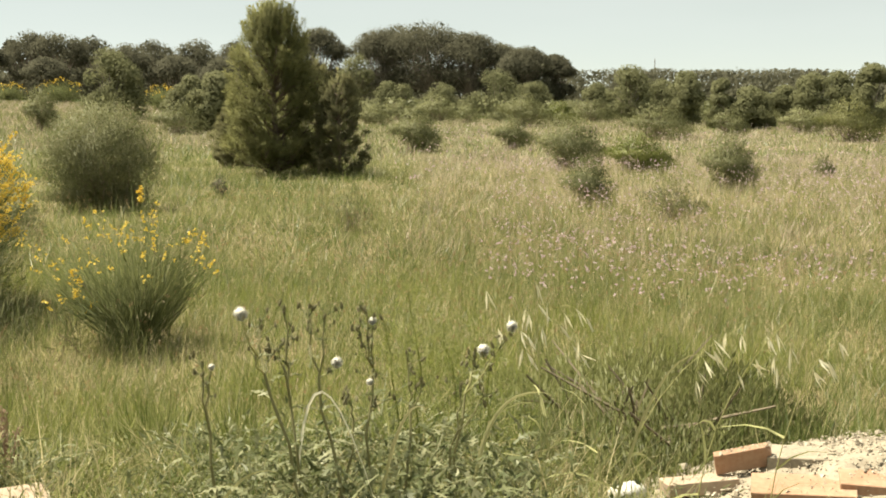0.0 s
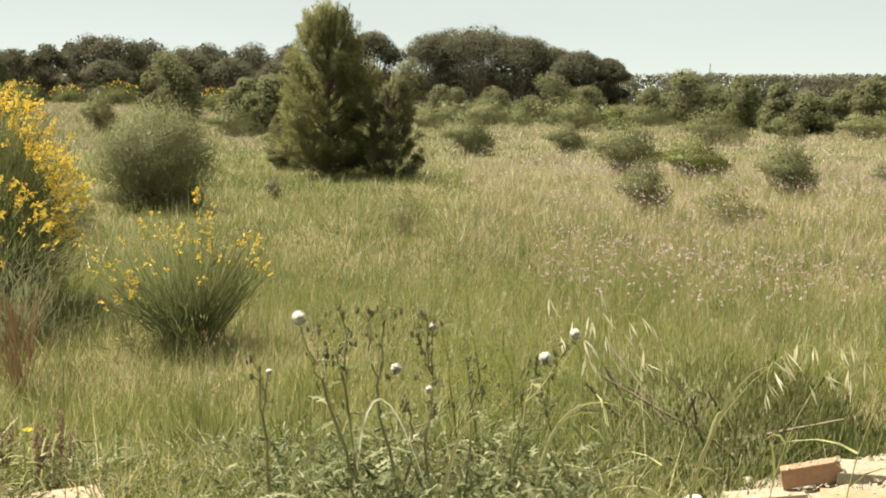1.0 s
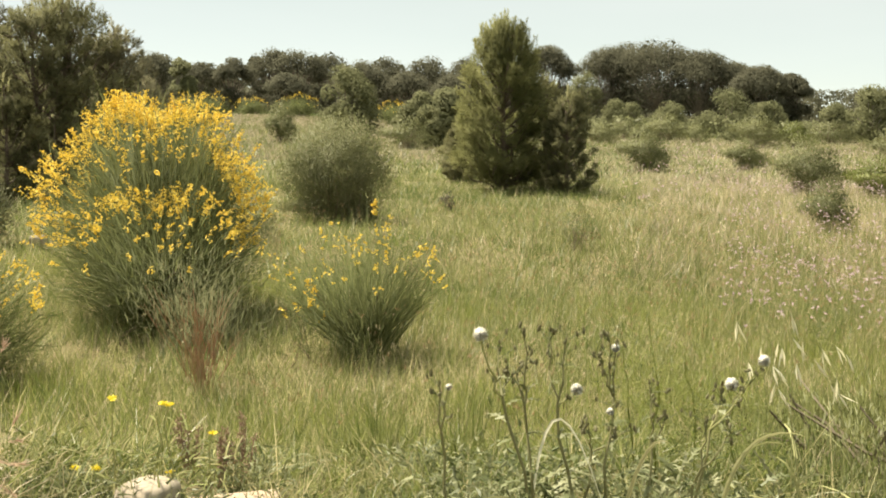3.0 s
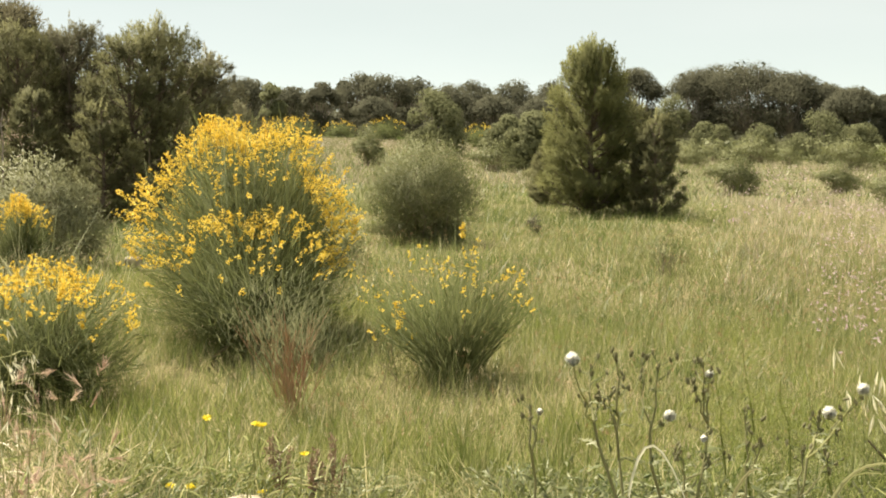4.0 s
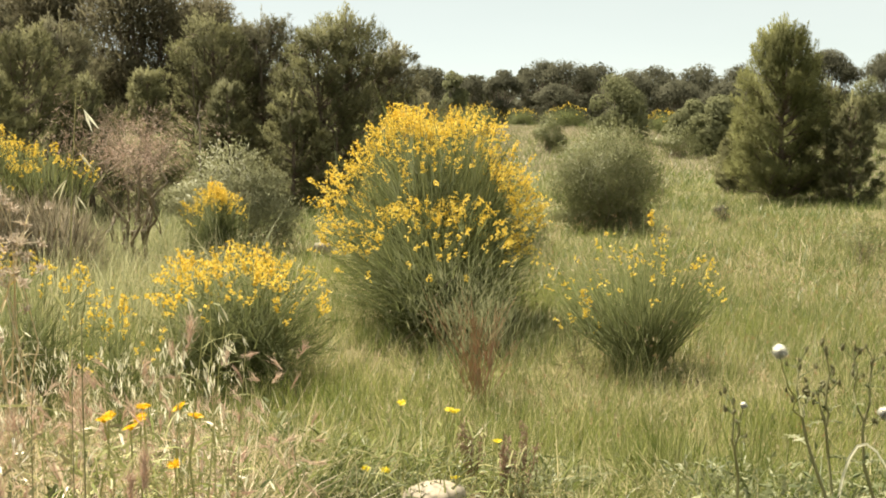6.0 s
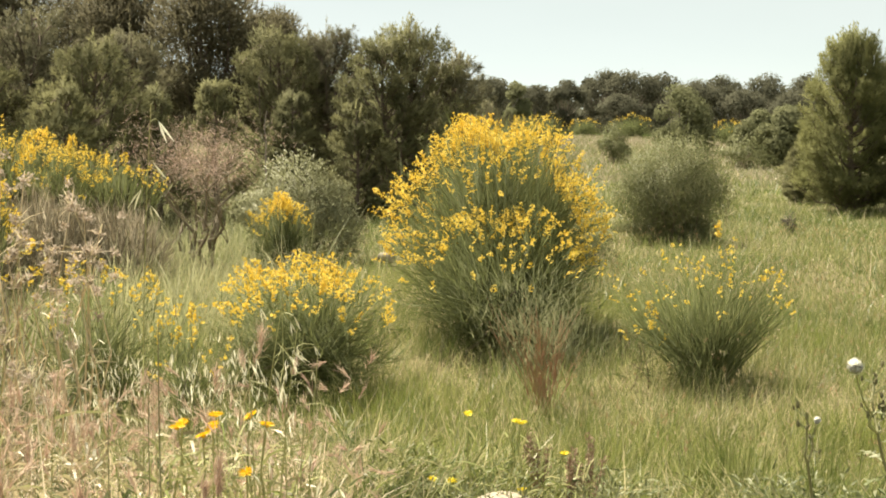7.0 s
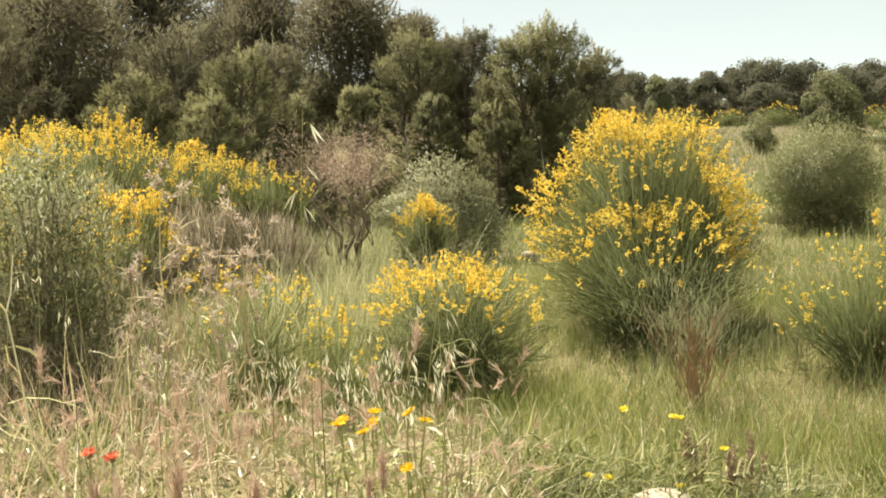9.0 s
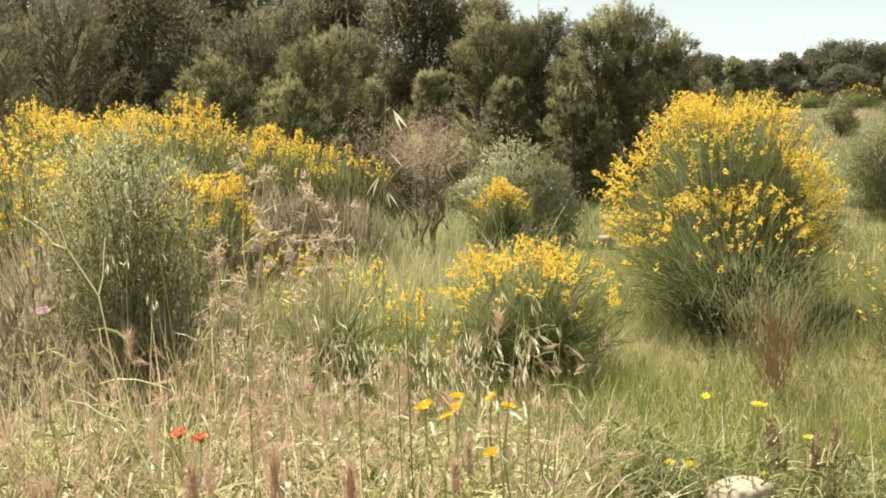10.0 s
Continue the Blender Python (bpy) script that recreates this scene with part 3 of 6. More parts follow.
        for rep in range(4 if far else 3 if fan else 6):
            s = (1 - rng.uniform(-0.02, 0.075, blooms) / np.maximum(L[pick], 0.3))[:, None]
            c = start[pick] + (tip - start)[pick] * s + rng.normal(0, 0.009 + 0.008 * far, (blooms, 3)) + (0, 0, 0.01)
            for petal in range(3):
                leaves(gold, c, ball_dirs(blooms, rng) + (0, 0, 0.5), rng.uniform(0.013, 0.022, blooms) * (1 + far), rng.uniform(0.010, 0.016, blooms) * (1 + far), rng.random(blooms), rng, 0.2)
        part("blossom", gold, BROOM_FLOWER, ob, "golden yellow flower spikes")
    return ob


def lobed_points(lobes, n, rng, shell=0.6, rough=0.07):
    """Points in the outer shells of a set of rounded lobes (centre, radii)."""
    c = np.array([l[0] for l in lobes], float)
    r = np.array([l[1] for l in lobes], float)
    size = (r.prod(1)) ** (2 / 3)
    k = rng.choice(len(lobes), n, p=size / size.sum())
    d = ball_dirs(n, rng)
    rad = rng.uniform(shell ** 2, 1, n) ** 0.5 * (1 + rng.normal(0, rough, n) + 0.06 * np.sin(d[:, 0] * 9 + k) * np.sin(d[:, 2] * 8 + k))
    return c[k] + d * r[k] * rad[:, None], d, k


def mass_normal(p, d, h, rng, loose=0.24):
    """Normals of leaves on a rounded mass: out of their lobe and out of the whole plant, a little unruly."""
    whole = unit(p - np.array((0, 0, h * 0.35)))
    return unit(d * 0.6 + whole * 0.5 + (0, 0, 0.15) + rng.normal(0, loose, p.shape))


def random_lobes(h, w, n, rng, low=0.12, top=0.75):
    out = []
    for i in range(n):
        a, q = i * 2.4 + rng.uniform(0, 0.8), rng.uniform(0.75, 1)
        z = h * (low + 0.08 + (top - low - 0.08) * ((i * 0.618 + 0.1 * rng.random()) % 1))
        room = math.sqrt(max(0.05, 1 - ((z / h - 0.4) / 0.62) ** 2))
        rr = w * rng.uniform(0.18, 0.28)
        c = (w * 0.54 * room - rr) * q
        dome = h * math.sqrt(max(0.1, 1 - 0.85 * ((abs(c) + 0.8 * rr) / (w * 0.5)) ** 2))  # the outline stays rounded at the top
        z = min(z, dome * 0.85)
        out.append(((math.cos(a) * c, math.sin(a) * c, z), (rr, rr, max(0.1 * h, min(rr, dome - z)))))
    out.append(((0, 0, h * 0.5), (w * 0.32, w * 0.32, h * 0.5)))
    return out


def ball_lobes(h, w, n, rng, low=0.0):
    """Lobes that fill a rounded, egg-shaped bush from low*h to its top."""
    out, mid, half = [], h * (0.5 + low * 0.5), h * (0.5 - low * 0.5)
    for i in range(n):
        z, a, rr = 1 - 1.8 * (i + 0.5) / n, i * 2.39996 + rng.uniform(-0.2, 0.2), w * rng.uniform(0.13, 0.25)
        r = math.sqrt(1 - z * z) * (w * 0.5 - rr) * rng.uniform(0.80, 1.16)
        out.append(((math.cos(a) * r, math.sin(a) * r, mid + z * (half - rr * 0.9) * rng.uniform(0.86, 1.06)), (rr, rr, rr)))
    return out + [((0, 0, mid), (w * 0.33, w * 0.33, half * 0.8))]


def shrub(at, h, w, n, leaf, seed, label, material=None, lobes=9, stems=40, shell=0.45, upright=0.4, slim=0.35, group="meadow shrubs", sprigs=0, wood=None, low=0.12, top=0.75, ball=False):
    """Leafy shrub: crooked stems from the foot into rounded lobes of small leaves."""
    rng = np.random.default_rng(seed)
    ob = thing("shrub", at, label, "shrub", group)
    lob = ball_lobes(h, w, lobes, rng, low) if ball else random_lobes(h, w, lobes, rng, low, top)
    g = Geo()
    k = rng.integers(0, len(lob), stems)
    tip = np.array([lob[i][0] for i in k]) + rng.normal(0, w * 0.1, (stems, 3))
    tip = np.concatenate([tip[:, :2] * 0.72, np.clip(tip[:, 2:], h * 0.4, h * 0.9)], 1)
    foot = np.concatenate([rng.normal(0, w * 0.07, (stems, 2)), np.zeros((stems, 1))], 1)
    bent_rods(g, foot, tip, w * 0.007, w * 0.002, 0.05, rng, 3, 0.05, 4)
    part("branchwork", g, wood or GREY_STEM, ob)
    g = Geo()
    p, d, k = lobed_points(lob, n, rng, shell, 0.15 if ball else 0.07)
    ok = p[:, 2] > 0.02
    p, d, k = p[ok], d[ok], k[ok]
    tone = np.clip(rng.beta(2, 2, len(lob))[k] * 0.6 + rng.random(len(p)) * 0.3, 0, 1)
    leaves(g, p, d * 0.5 + rng.normal(0, 0.5, p.shape) + (0, 0, upright), leaf * rng.uniform(0.6, 1.3, len(p)), leaf * slim * rng.uniform(0.7, 1.2, len(p)), tone, rng, facing=mass_normal(p, d, h, rng))
    if sprigs:
        p, d, k = lobed_points(lob, sprigs, rng, 0.8)
        ok = p[:, 2] > h * 0.25
        ribbons(g, p[ok], d[ok] * 0.6 + (0, 0, 0.9) + rng.normal(0, 0.2, p[ok].shape), rng.uniform(0.08, 0.2, ok.sum()) * h, leaf * 0.12, 0.05, rng.random(ok.sum()), rng, 1, facing=mass_normal(p[ok], d[ok], h, rng))
    part("foliage", g, material or LEAF_OLIVE, ob)
    return ob


def pine(at, h, w, seed, label, material=None, limbs=60, shoots=9, per=36, needle=0.10, low=0.05, point=0.5, group="young pines", bark=None, leaders=6, thick=0.012, lumpy=0.16, thin=0.70):
    """Aleppo pine: tapered trunk, limbs that leave it in a spiral and curve upwards, side shoots clothed in needles, upright candles at the top."""
    rng = np.random.default_rng(seed)
    ob = thing("pine_tree", at, label, "tree", group)
    g = Geo()
    top = np.array([rng.normal(0, 0.02) * h, rng.normal(0, 0.02) * h, h * 0.88])
    spine = bent_rods(g, [(0, 0, -0.05)], [top], h * 0.022, h * 0.003, 0, rng, 8, 0.008, 8)[0]
    part("trunk", g, bark or BARK, ob)
    u = low + (0.97 - low) * ((np.arange(limbs) + rng.random(limbs)) / limbs) ** 0.9
    a = np.arange(limbs) * 2.39996 + rng.normal(0, 0.35, limbs)
    lump = 1 + lumpy * np.sin(a * 3 + u * 9 + seed) + 0.7 * lumpy * np.sin(a * 5 - u * 17) + rng.normal(0, 0.07, limbs)
    reach = w * 0.5 * np.minimum(1, 0.70 + 0.9 * u) * (1 - u) ** point * lump + 0.02 * h
    airy = smooth(thin, thin + 0.3, u)
    rise = np.interp(u, [0, 0.5, 0.8, 1], [0.55, 0.8, 1.5, 2.6]) * rng.uniform(0.7, 1.3, limbs)
    z0 = np.clip(u * h - rise * reach * 0.8, 0.03 * h, 0.86 * h)
    k = z0 / (0.88 * h) * (len(spine) - 1)
    i = np.minimum(k.astype(int), len(spine) - 2)
    root = spine[i] + (spine[i + 1] - spine[i]) * (k - i)[:, None]
    out = np.stack([np.cos(a), np.sin(a), np.zeros(limbs)], -1)
    s = np.linspace(0, 1, 6)
    path = root[:, None] + out[:, None] * (reach[:, None] * s)[..., None]
    path[:, :, 2] += (rise * reach)[:, None] * s ** 1.4
    path[:, 1:-1] += rng.normal(0, 0.008 * h, path[:, 1:-1].shape)

    def roof(p):  # height of the crown's outline over a point
        r = np.hypot(p[..., 0], p[..., 1]) / (w * 0.5)
        return h * np.maximum(0.06, 0.96 - 0.17 * np.sqrt(r) - 0.40 * np.minimum(1.25, r) ** (1.8 / point))

    path[..., 2] = np.minimum(path[..., 2], np.maximum(roof(path) - 0.04 * h, 0.05 * h))
    g, crown = Geo(), Geo()
    rods(g, path, h * 0.006, h * 0.0018, 4)
    part("branchwork", g, bark or BARK, ob)
    n = limbs * shoots
    j = np.repeat(np.arange(limbs), shoots)
    q = rng.uniform(0.12, 1, n) ** 0.6
    c = np.minimum((q * 5).astype(int), 4)
    foot = path[j, c] + (path[j, c + 1] - path[j, c]) * (q * 5 - c)[:, None]
    tang = np.stack([-out[j, 1], out[j, 0], np.zeros(n)], -1)
    axis = unit(out[j] * (0.75 * (1 - 0.6 * u[j]))[:, None] + tang * rng.normal(0, 0.6, (n, 1)) + np.array((0, 0, 1)) * (rng.uniform(0.35, 1.1, n) + 2.2 * airy[j])[:, None])
    long = h * rng.uniform(0.045, 0.085, n) * (1.15 - 0.4 * u[j] + 0.6 * airy[j])
    foot += tang * rng.normal(0, 0.024 * h, (n, 1)) + rng.normal(0, 0.012 * h, (n, 3))
    foot[:, 2] = np.maximum(np.minimum(foot[:, 2], roof(foot) * rng.normal(0.98, 0.10, limbs)[j] - long * rng.uniform(0.0, 0.9, n)), 0.02 * h)
    tone = np.clip(0.38 + 0.22 * math.sin(seed * 2.4) + rng.normal(0, 0.12, limbs)[j] + rng.normal(0, 0.08, n) + 0.22 * (q - 0.6), 0, 1)
    slim = 1 - 0.82 * airy[j]
    if leaders:
        m = leaders
        lean = rng.normal(0, 0.05 * h, (m, 2))
        lean[0] = 0
        foot = np.concatenate([foot, top + np.stack([lean[:, 0], lean[:, 1], -np.hypot(lean[:, 0], lean[:, 1]) * 1.4 - 0.02 * h], -1)])
        axis = np.concatenate([axis, unit(rng.normal(0, 0.08, (m, 3)) + (0, 0, 1) + np.concatenate([lean, np.zeros((m, 1))], 1) / h * 2)])
        long = np.concatenate([long, h * rng.uniform(0.06, 0.115, m)])
        tone = np.concatenate([tone, rng.uniform(0.5, 0.8, m)])
        slim = np.concatenate([slim, np.full(m, 0.22)])
    n = len(foot)
    j = np.repeat(np.arange(n), per)
    s = rng.random(len(j)) ** 0.8
    rad = across(axis[j], rng)
    p = foot[j] + axis[j] * (long[j] * s)[:, None] + rad * (long[j] * 0.22 * slim[j] * (1 - 0.7 * s))[:, None]
    way = axis[j] * 0.8 + rad * (0.75 * np.sqrt(slim[j]))[:, None] + rng.normal(0, 0.22, (len(j), 3))
    core = np.stack([np.zeros(len(j)), np.zeros(len(j)), np.minimum(p[:, 2] - 0.05 * h, 0.8 * h)], -1)
    facing = unit(rad * 0.28 + unit(p - core) * 0.8 + (0, 0, 0.08) + rng.normal(0, 0.12, p.shape))
    ribbons(crown, p, way, needle * rng.uniform(0.6, 1.25, len(j)) * (0.62 + 0.38 * slim[j]), thick, 0.0, np.clip(tone[j] + rng.normal(0, 0.08, len(j)) + 0.12 * (s - 0.5), 0, 1), rng, 1, facing=facing)
    part("crown", crown, material or PINE, ob)
    return ob


def far_tree(at, h, w, n, seed, label, leaf=0.22, bare=0.25, lobes=12, flat=0.6, group="far trees", material=None, trunk=None, name="tree", needles=False):
    """A tree in the distance: forked trunk, crown of many small clumps in rounded lobes."""
    rng = np.random.default_rng(seed)
    ob = thing(name, at, label, "tree", group)
    lob = []
    for i in range(lobes):
        a, q = rng.uniform(0, 2 * math.pi), rng.uniform(0, 1) ** 0.5
        r = w * (rng.uniform(0.125, 0.19) if flat > 0.6 else rng.uniform(0.15, 0.24))
        zt = h * (1 - (1 - flat) * q * q * rng.uniform(0.75, 1.05) - 0.03 * rng.random())
        if i % 3:  # the top storey of lobes reaches the crown's outline, the rest fill in below
            zc = zt - r * 0.75
        else:
            zc = h * bare + r * 0.4 + (zt - r - h * bare) * rng.random() * 0.45
        lob.append(((math.cos(a) * q * (w * 0.5 - r), math.sin(a) * q * (w * 0.5 - r), zc), (r, r, r * 0.75)))
    g = Geo()
    fork = np.array([[rng.normal(0, 0.03) * h, rng.normal(0, 0.03) * h, h * max(bare, 0.2)]])
    bent_rods(g, [(0, 0, -0.05)], fork, h * 0.028, h * 0.02, 0, rng, 3, 0.02, 7)
    tips = np.array([l[0] for l in lob])
    bent_rods(g, np.repeat(fork, len(tips), 0), tips, h * (0.006 if lobes > 40 else 0.011), h * 0.003, 0.1, rng, 3, 0.04, 5)
    part("trunk", g, trunk or BARK_PALE, ob)
    g = Geo()
    p, d, k = lobed_points(lob, n, rng, 0.8, 0.05 if needles else 0.025)
    tone = np.clip(rng.beta(2, 2, len(lob))[k] * 0.5 + rng.random(n) * 0.08 + 0.15, 0, 1)
    m = n // (2 if needles else 10)  # thick inner foliage
    q, e, j = lobed_points(lob, m, rng, 0.1)
    c = np.array([l[0] for l in lob])[j]
    q = c + (q - c) * 0.75
    if needles:
        ribbons(g, q, rng.normal(0, 0.7, q.shape) + (0, 0, 0.4), leaf * 1.3, leaf * 0.3, 0, 0.3, rng, 1)
        ribbons(g, p, d * 0.6 + rng.normal(0, 0.45, p.shape) + (0, 0, 0.55), leaf * rng.uniform(0.6, 1.3, n), leaf * 0.16, 0, tone, rng, 1, facing=mass_normal(p, d, h, rng, 0.35))
    else:
        clumps(g, q, e, leaf * 2.6, 0.3, rng, 0.6)
        clumps(g, p, d, leaf, tone, rng, 0.15, mass_normal(p, d, h, rng, 0.16))
    part("crown", g, material or PINE_HAZED, ob)
    return ob


def tops(az, d, z):
    """Foot, and the height that brings the top to z over the datum."""
    at = spot(az, d)
    return at, z - at.z
# ---- brooms ----
BR = "Spanish broom bush covered in golden flowers over green stems"
at, h = tops(25.35, 9.1, 1.68)
broom(at, h, 1.66, 3400, 900, 11, "large rounded Spanish broom covered in golden yellow flowers", 9, 0.40, low=0.50, hollow=0.6)
for az, z, sd in ((26.4, 1.78, 55), (23.3, 1.72, 51)):
    at, h = tops(az, 9.3, z)
    broom(at, h, 0.72, 420, 105, sd, "tall shoots of broom in full golden flower", 4, 0.72, low=0.7)
at, h = tops(25.1, 8.45, 1.05)
broom(at, h, 1.54, 2500, 230, 12, "lower green broom with scattered yellow flowers", 7, 0.45, cover=0.3, low=0.42)
at, h = tops(15.75, 7.5, 0.86)
broom(at, h, 1.24, 1250, 72, 13, "small green broom with few yellow flowers in grass", 5, 0.3, low=0.10, fan=True)
at, h = tops(14.9, 7.7, 1.06)
broom(at, h, 0.30, 12, 6, 57, "few tall broom sprigs with yellow flowers", 3, 0.6, low=0.6)
at, h = tops(18.4, 7.3, 0.52)
broom(at, h, 0.42, 40, 11, 56, "sparse low broom sprigs with yellow flowers", 3, 0.4, low=0.3)
at, h = tops(34.8, 7.2, 0.83)
broom(at, h, 1.26, 1500, 240, 14, "low wide broom with yellow flowers on its top", 6, 0.35, cover=0.7)
at, h = tops(35.6, 12.6, 0.90)
broom(at, h, 0.76, 1100, 230, 15, "small dense broom capped with yellow flowers", 4, 0.55)
at, h = tops(57.8, 6.8, 1.60)
broom(at, h, 0.95, 1000, 240, 16, BR, 5, 0.35, brown=1.5)
at, h = tops(49.9, 7.3, 1.36)
broom(at, h, 0.86, 800, 240, 17, BR, 4, 0.45, low=0.55, brown=0.5)
for az, d, z, w, stems, bloom, sd, lab, bare in (
        (54.6, 10.4, 1.82, 1.5, 800, 330, 18, BR, 0.62), (51.0, 11.6, 1.88, 1.6, 900, 420, 19, BR, 0.62), (48.9, 11.9, 1.78, 0.9, 500, 60, 52, "green broom with few golden flowers", 0.6),
        (46.7, 12.2, 1.58, 1.35, 900, 300, 20, BR, 0.62), (44.9, 12.6, 1.52, 0.9, 600, 150, 53, BR, 0.65), (43.0, 12.4, 1.34, 1.12, 800, 70, 21, "mostly green broom with few yellow flowers", 0.6), (56.9, 14.5, 2.0, 1.3, 900, 400, 22, BR, 0.45), (53.0, 13.0, 1.9, 1.1, 600, 150, 54, BR, 0.6)):
    at, h = tops(az, d, z)
    broom(at, h, w, stems, int(bloom * 0.75), sd, lab, 5, bare, low=0.55, brown=2.6)
at, h = tops(44.0, 6.9, 0.90)
broom(at, h, 0.95, 420, 36, 23, "thin green broom with few yellow flowers", 4, 0.5)
at, h = tops(40.3, 6.4, 0.72)
broom(at, h, 0.5, 160, 24, 24, "sparse low broom with yellow flowers in tall grass", 4, 0.35)
for az, d, z, w, s in ((22.9, 62, 2.35, 2.9, 25), (20.9, 80, 2.25, 2.6, 26), (18.7, 78, 2.5, 3.2, 27), (14.2, 72, 2.15, 2.2, 28), (24.6, 48, 2.0, 1.8, 29), (23.8, 55, 2.2, 1.9, 30)):
    at, h = tops(az, d, z)
    broom(at, h, w, 700, 75, s, "distant broom bush in yellow flower", 4, 0.3, "distant brooms", far=1.1)

# red-stemmed broom seedling
rng = np.random.default_rng(31)
at, h = tops(23.1, 6.6, 0.78)
ob = thing("broom_bush", at, "half-dry broom with reddish bare stems fanning from one foot", "bush", "broom bushes")
g, g2 = Geo(), Geo()
n = 46
d = np.concatenate([rng.normal(0, 0.27, (n, 2)), np.ones((n, 1))], 1)
L = rng.uniform(0.34, 0.60, n) * h / 0.75
foot = np.concatenate([rng.normal(0, 0.03, (n, 2)), np.zeros((n, 1))], 1)
path = bent_rods(g, foot, foot + unit(d) * L[:, None], 0.0032, 0.0014, -0.03, rng, 4, 0.02, 4)
k = np.repeat(np.arange(n), 2)  # forked upper stems
q = path[k, rng.integers(2, 4, len(k))]
bent_rods(g, q, q + (unit(d)[k] + rng.normal(0, 0.22, (len(k), 3))) * rng.uniform(0.12, 0.28, (len(k), 1)), 0.0024, 0.001, 0, rng, 2, 0.02, 3)
part("branchwork", g, RED_STEM, ob, "reddish brown stems")
m = 1500
k = rng.integers(0, n, m)
p = foot[k] + unit(d)[k] * (L[k] * rng.uniform(0.80, 1.42, m))[:, None] + rng.normal(0, 1, (m, 3)) * (0.11, 0.11, 0.03)
ribbons(g2, p, unit(d)[k] * 0.8 + rng.normal(0, 0.3, (m, 3)), rng.uniform(0.05, 0.13, m), 0.0036, 0.0, rng.random(m), rng, 1)
part("brush", g2, plant_mat("grey_twig", [(0, (0.160, 0.172, 0.085)), (1, (0.29, 0.290, 0.165))], 0.5), ob, "grey-green twig ends")

# ---- shrubs ----
at, h = tops(16.8, 17.0, 1.52)
shrub(at, h, 1.74, 36000, 0.033, 41, "rounded soft grey-green shrub with dark inside", LEAF_OLIVE, 26, 40, 0.45, 0.8, 0.42, sprigs=1500, ball=True, low=-0.06)
# second mass of leaves, added to give the rounded shrub its shaded foot
at, h = tops(16.9, 17.2, 0.50)
shrub(at, h, 1.7, 12000, 0.036, 48, "low skirt added for the rounded shrub's shaded foot", LEAF_OLIVE, 12, 30, 0.5, 0.8, 0.42, sprigs=500, low=-0.04, top=0.6)
at, h = tops(34.8, 14.3, 1.33)
shrub(at, h, 1.7, 21000, 0.044, 42, "silvery grey-leaved rounded shrub", LEAF_SILVER, 9, 40, 0.5, 0.4, 0.4)
at, h = tops(53.6, 5.6, 1.64)
ob = shrub(at, h, 0.98, 9500, 0.032, 43, "grey-green leafy shrub with brown stems showing", LEAF_GREY, 22, 160, 0.0, 0.6, 0.34, sprigs=200, low=0.26, ball=True)
rng, g, n = np.random.default_rng(47), Geo(), 2400  # its bare brown foot
p = np.stack([rng.normal(0, 0.30, n), rng.normal(0, 0.30, n), h * rng.uniform(0.0, 0.48, n)], -1)
ribbons(g, p, rng.normal(0, 0.4, (n, 3)) + (0, 0, 1), rng.uniform(0.08, 0.22, n), 0.005, 0.1, rng.random(n), rng, 2)
part("brush", g, BROWN_TWIG, ob, "bare brown twigs")
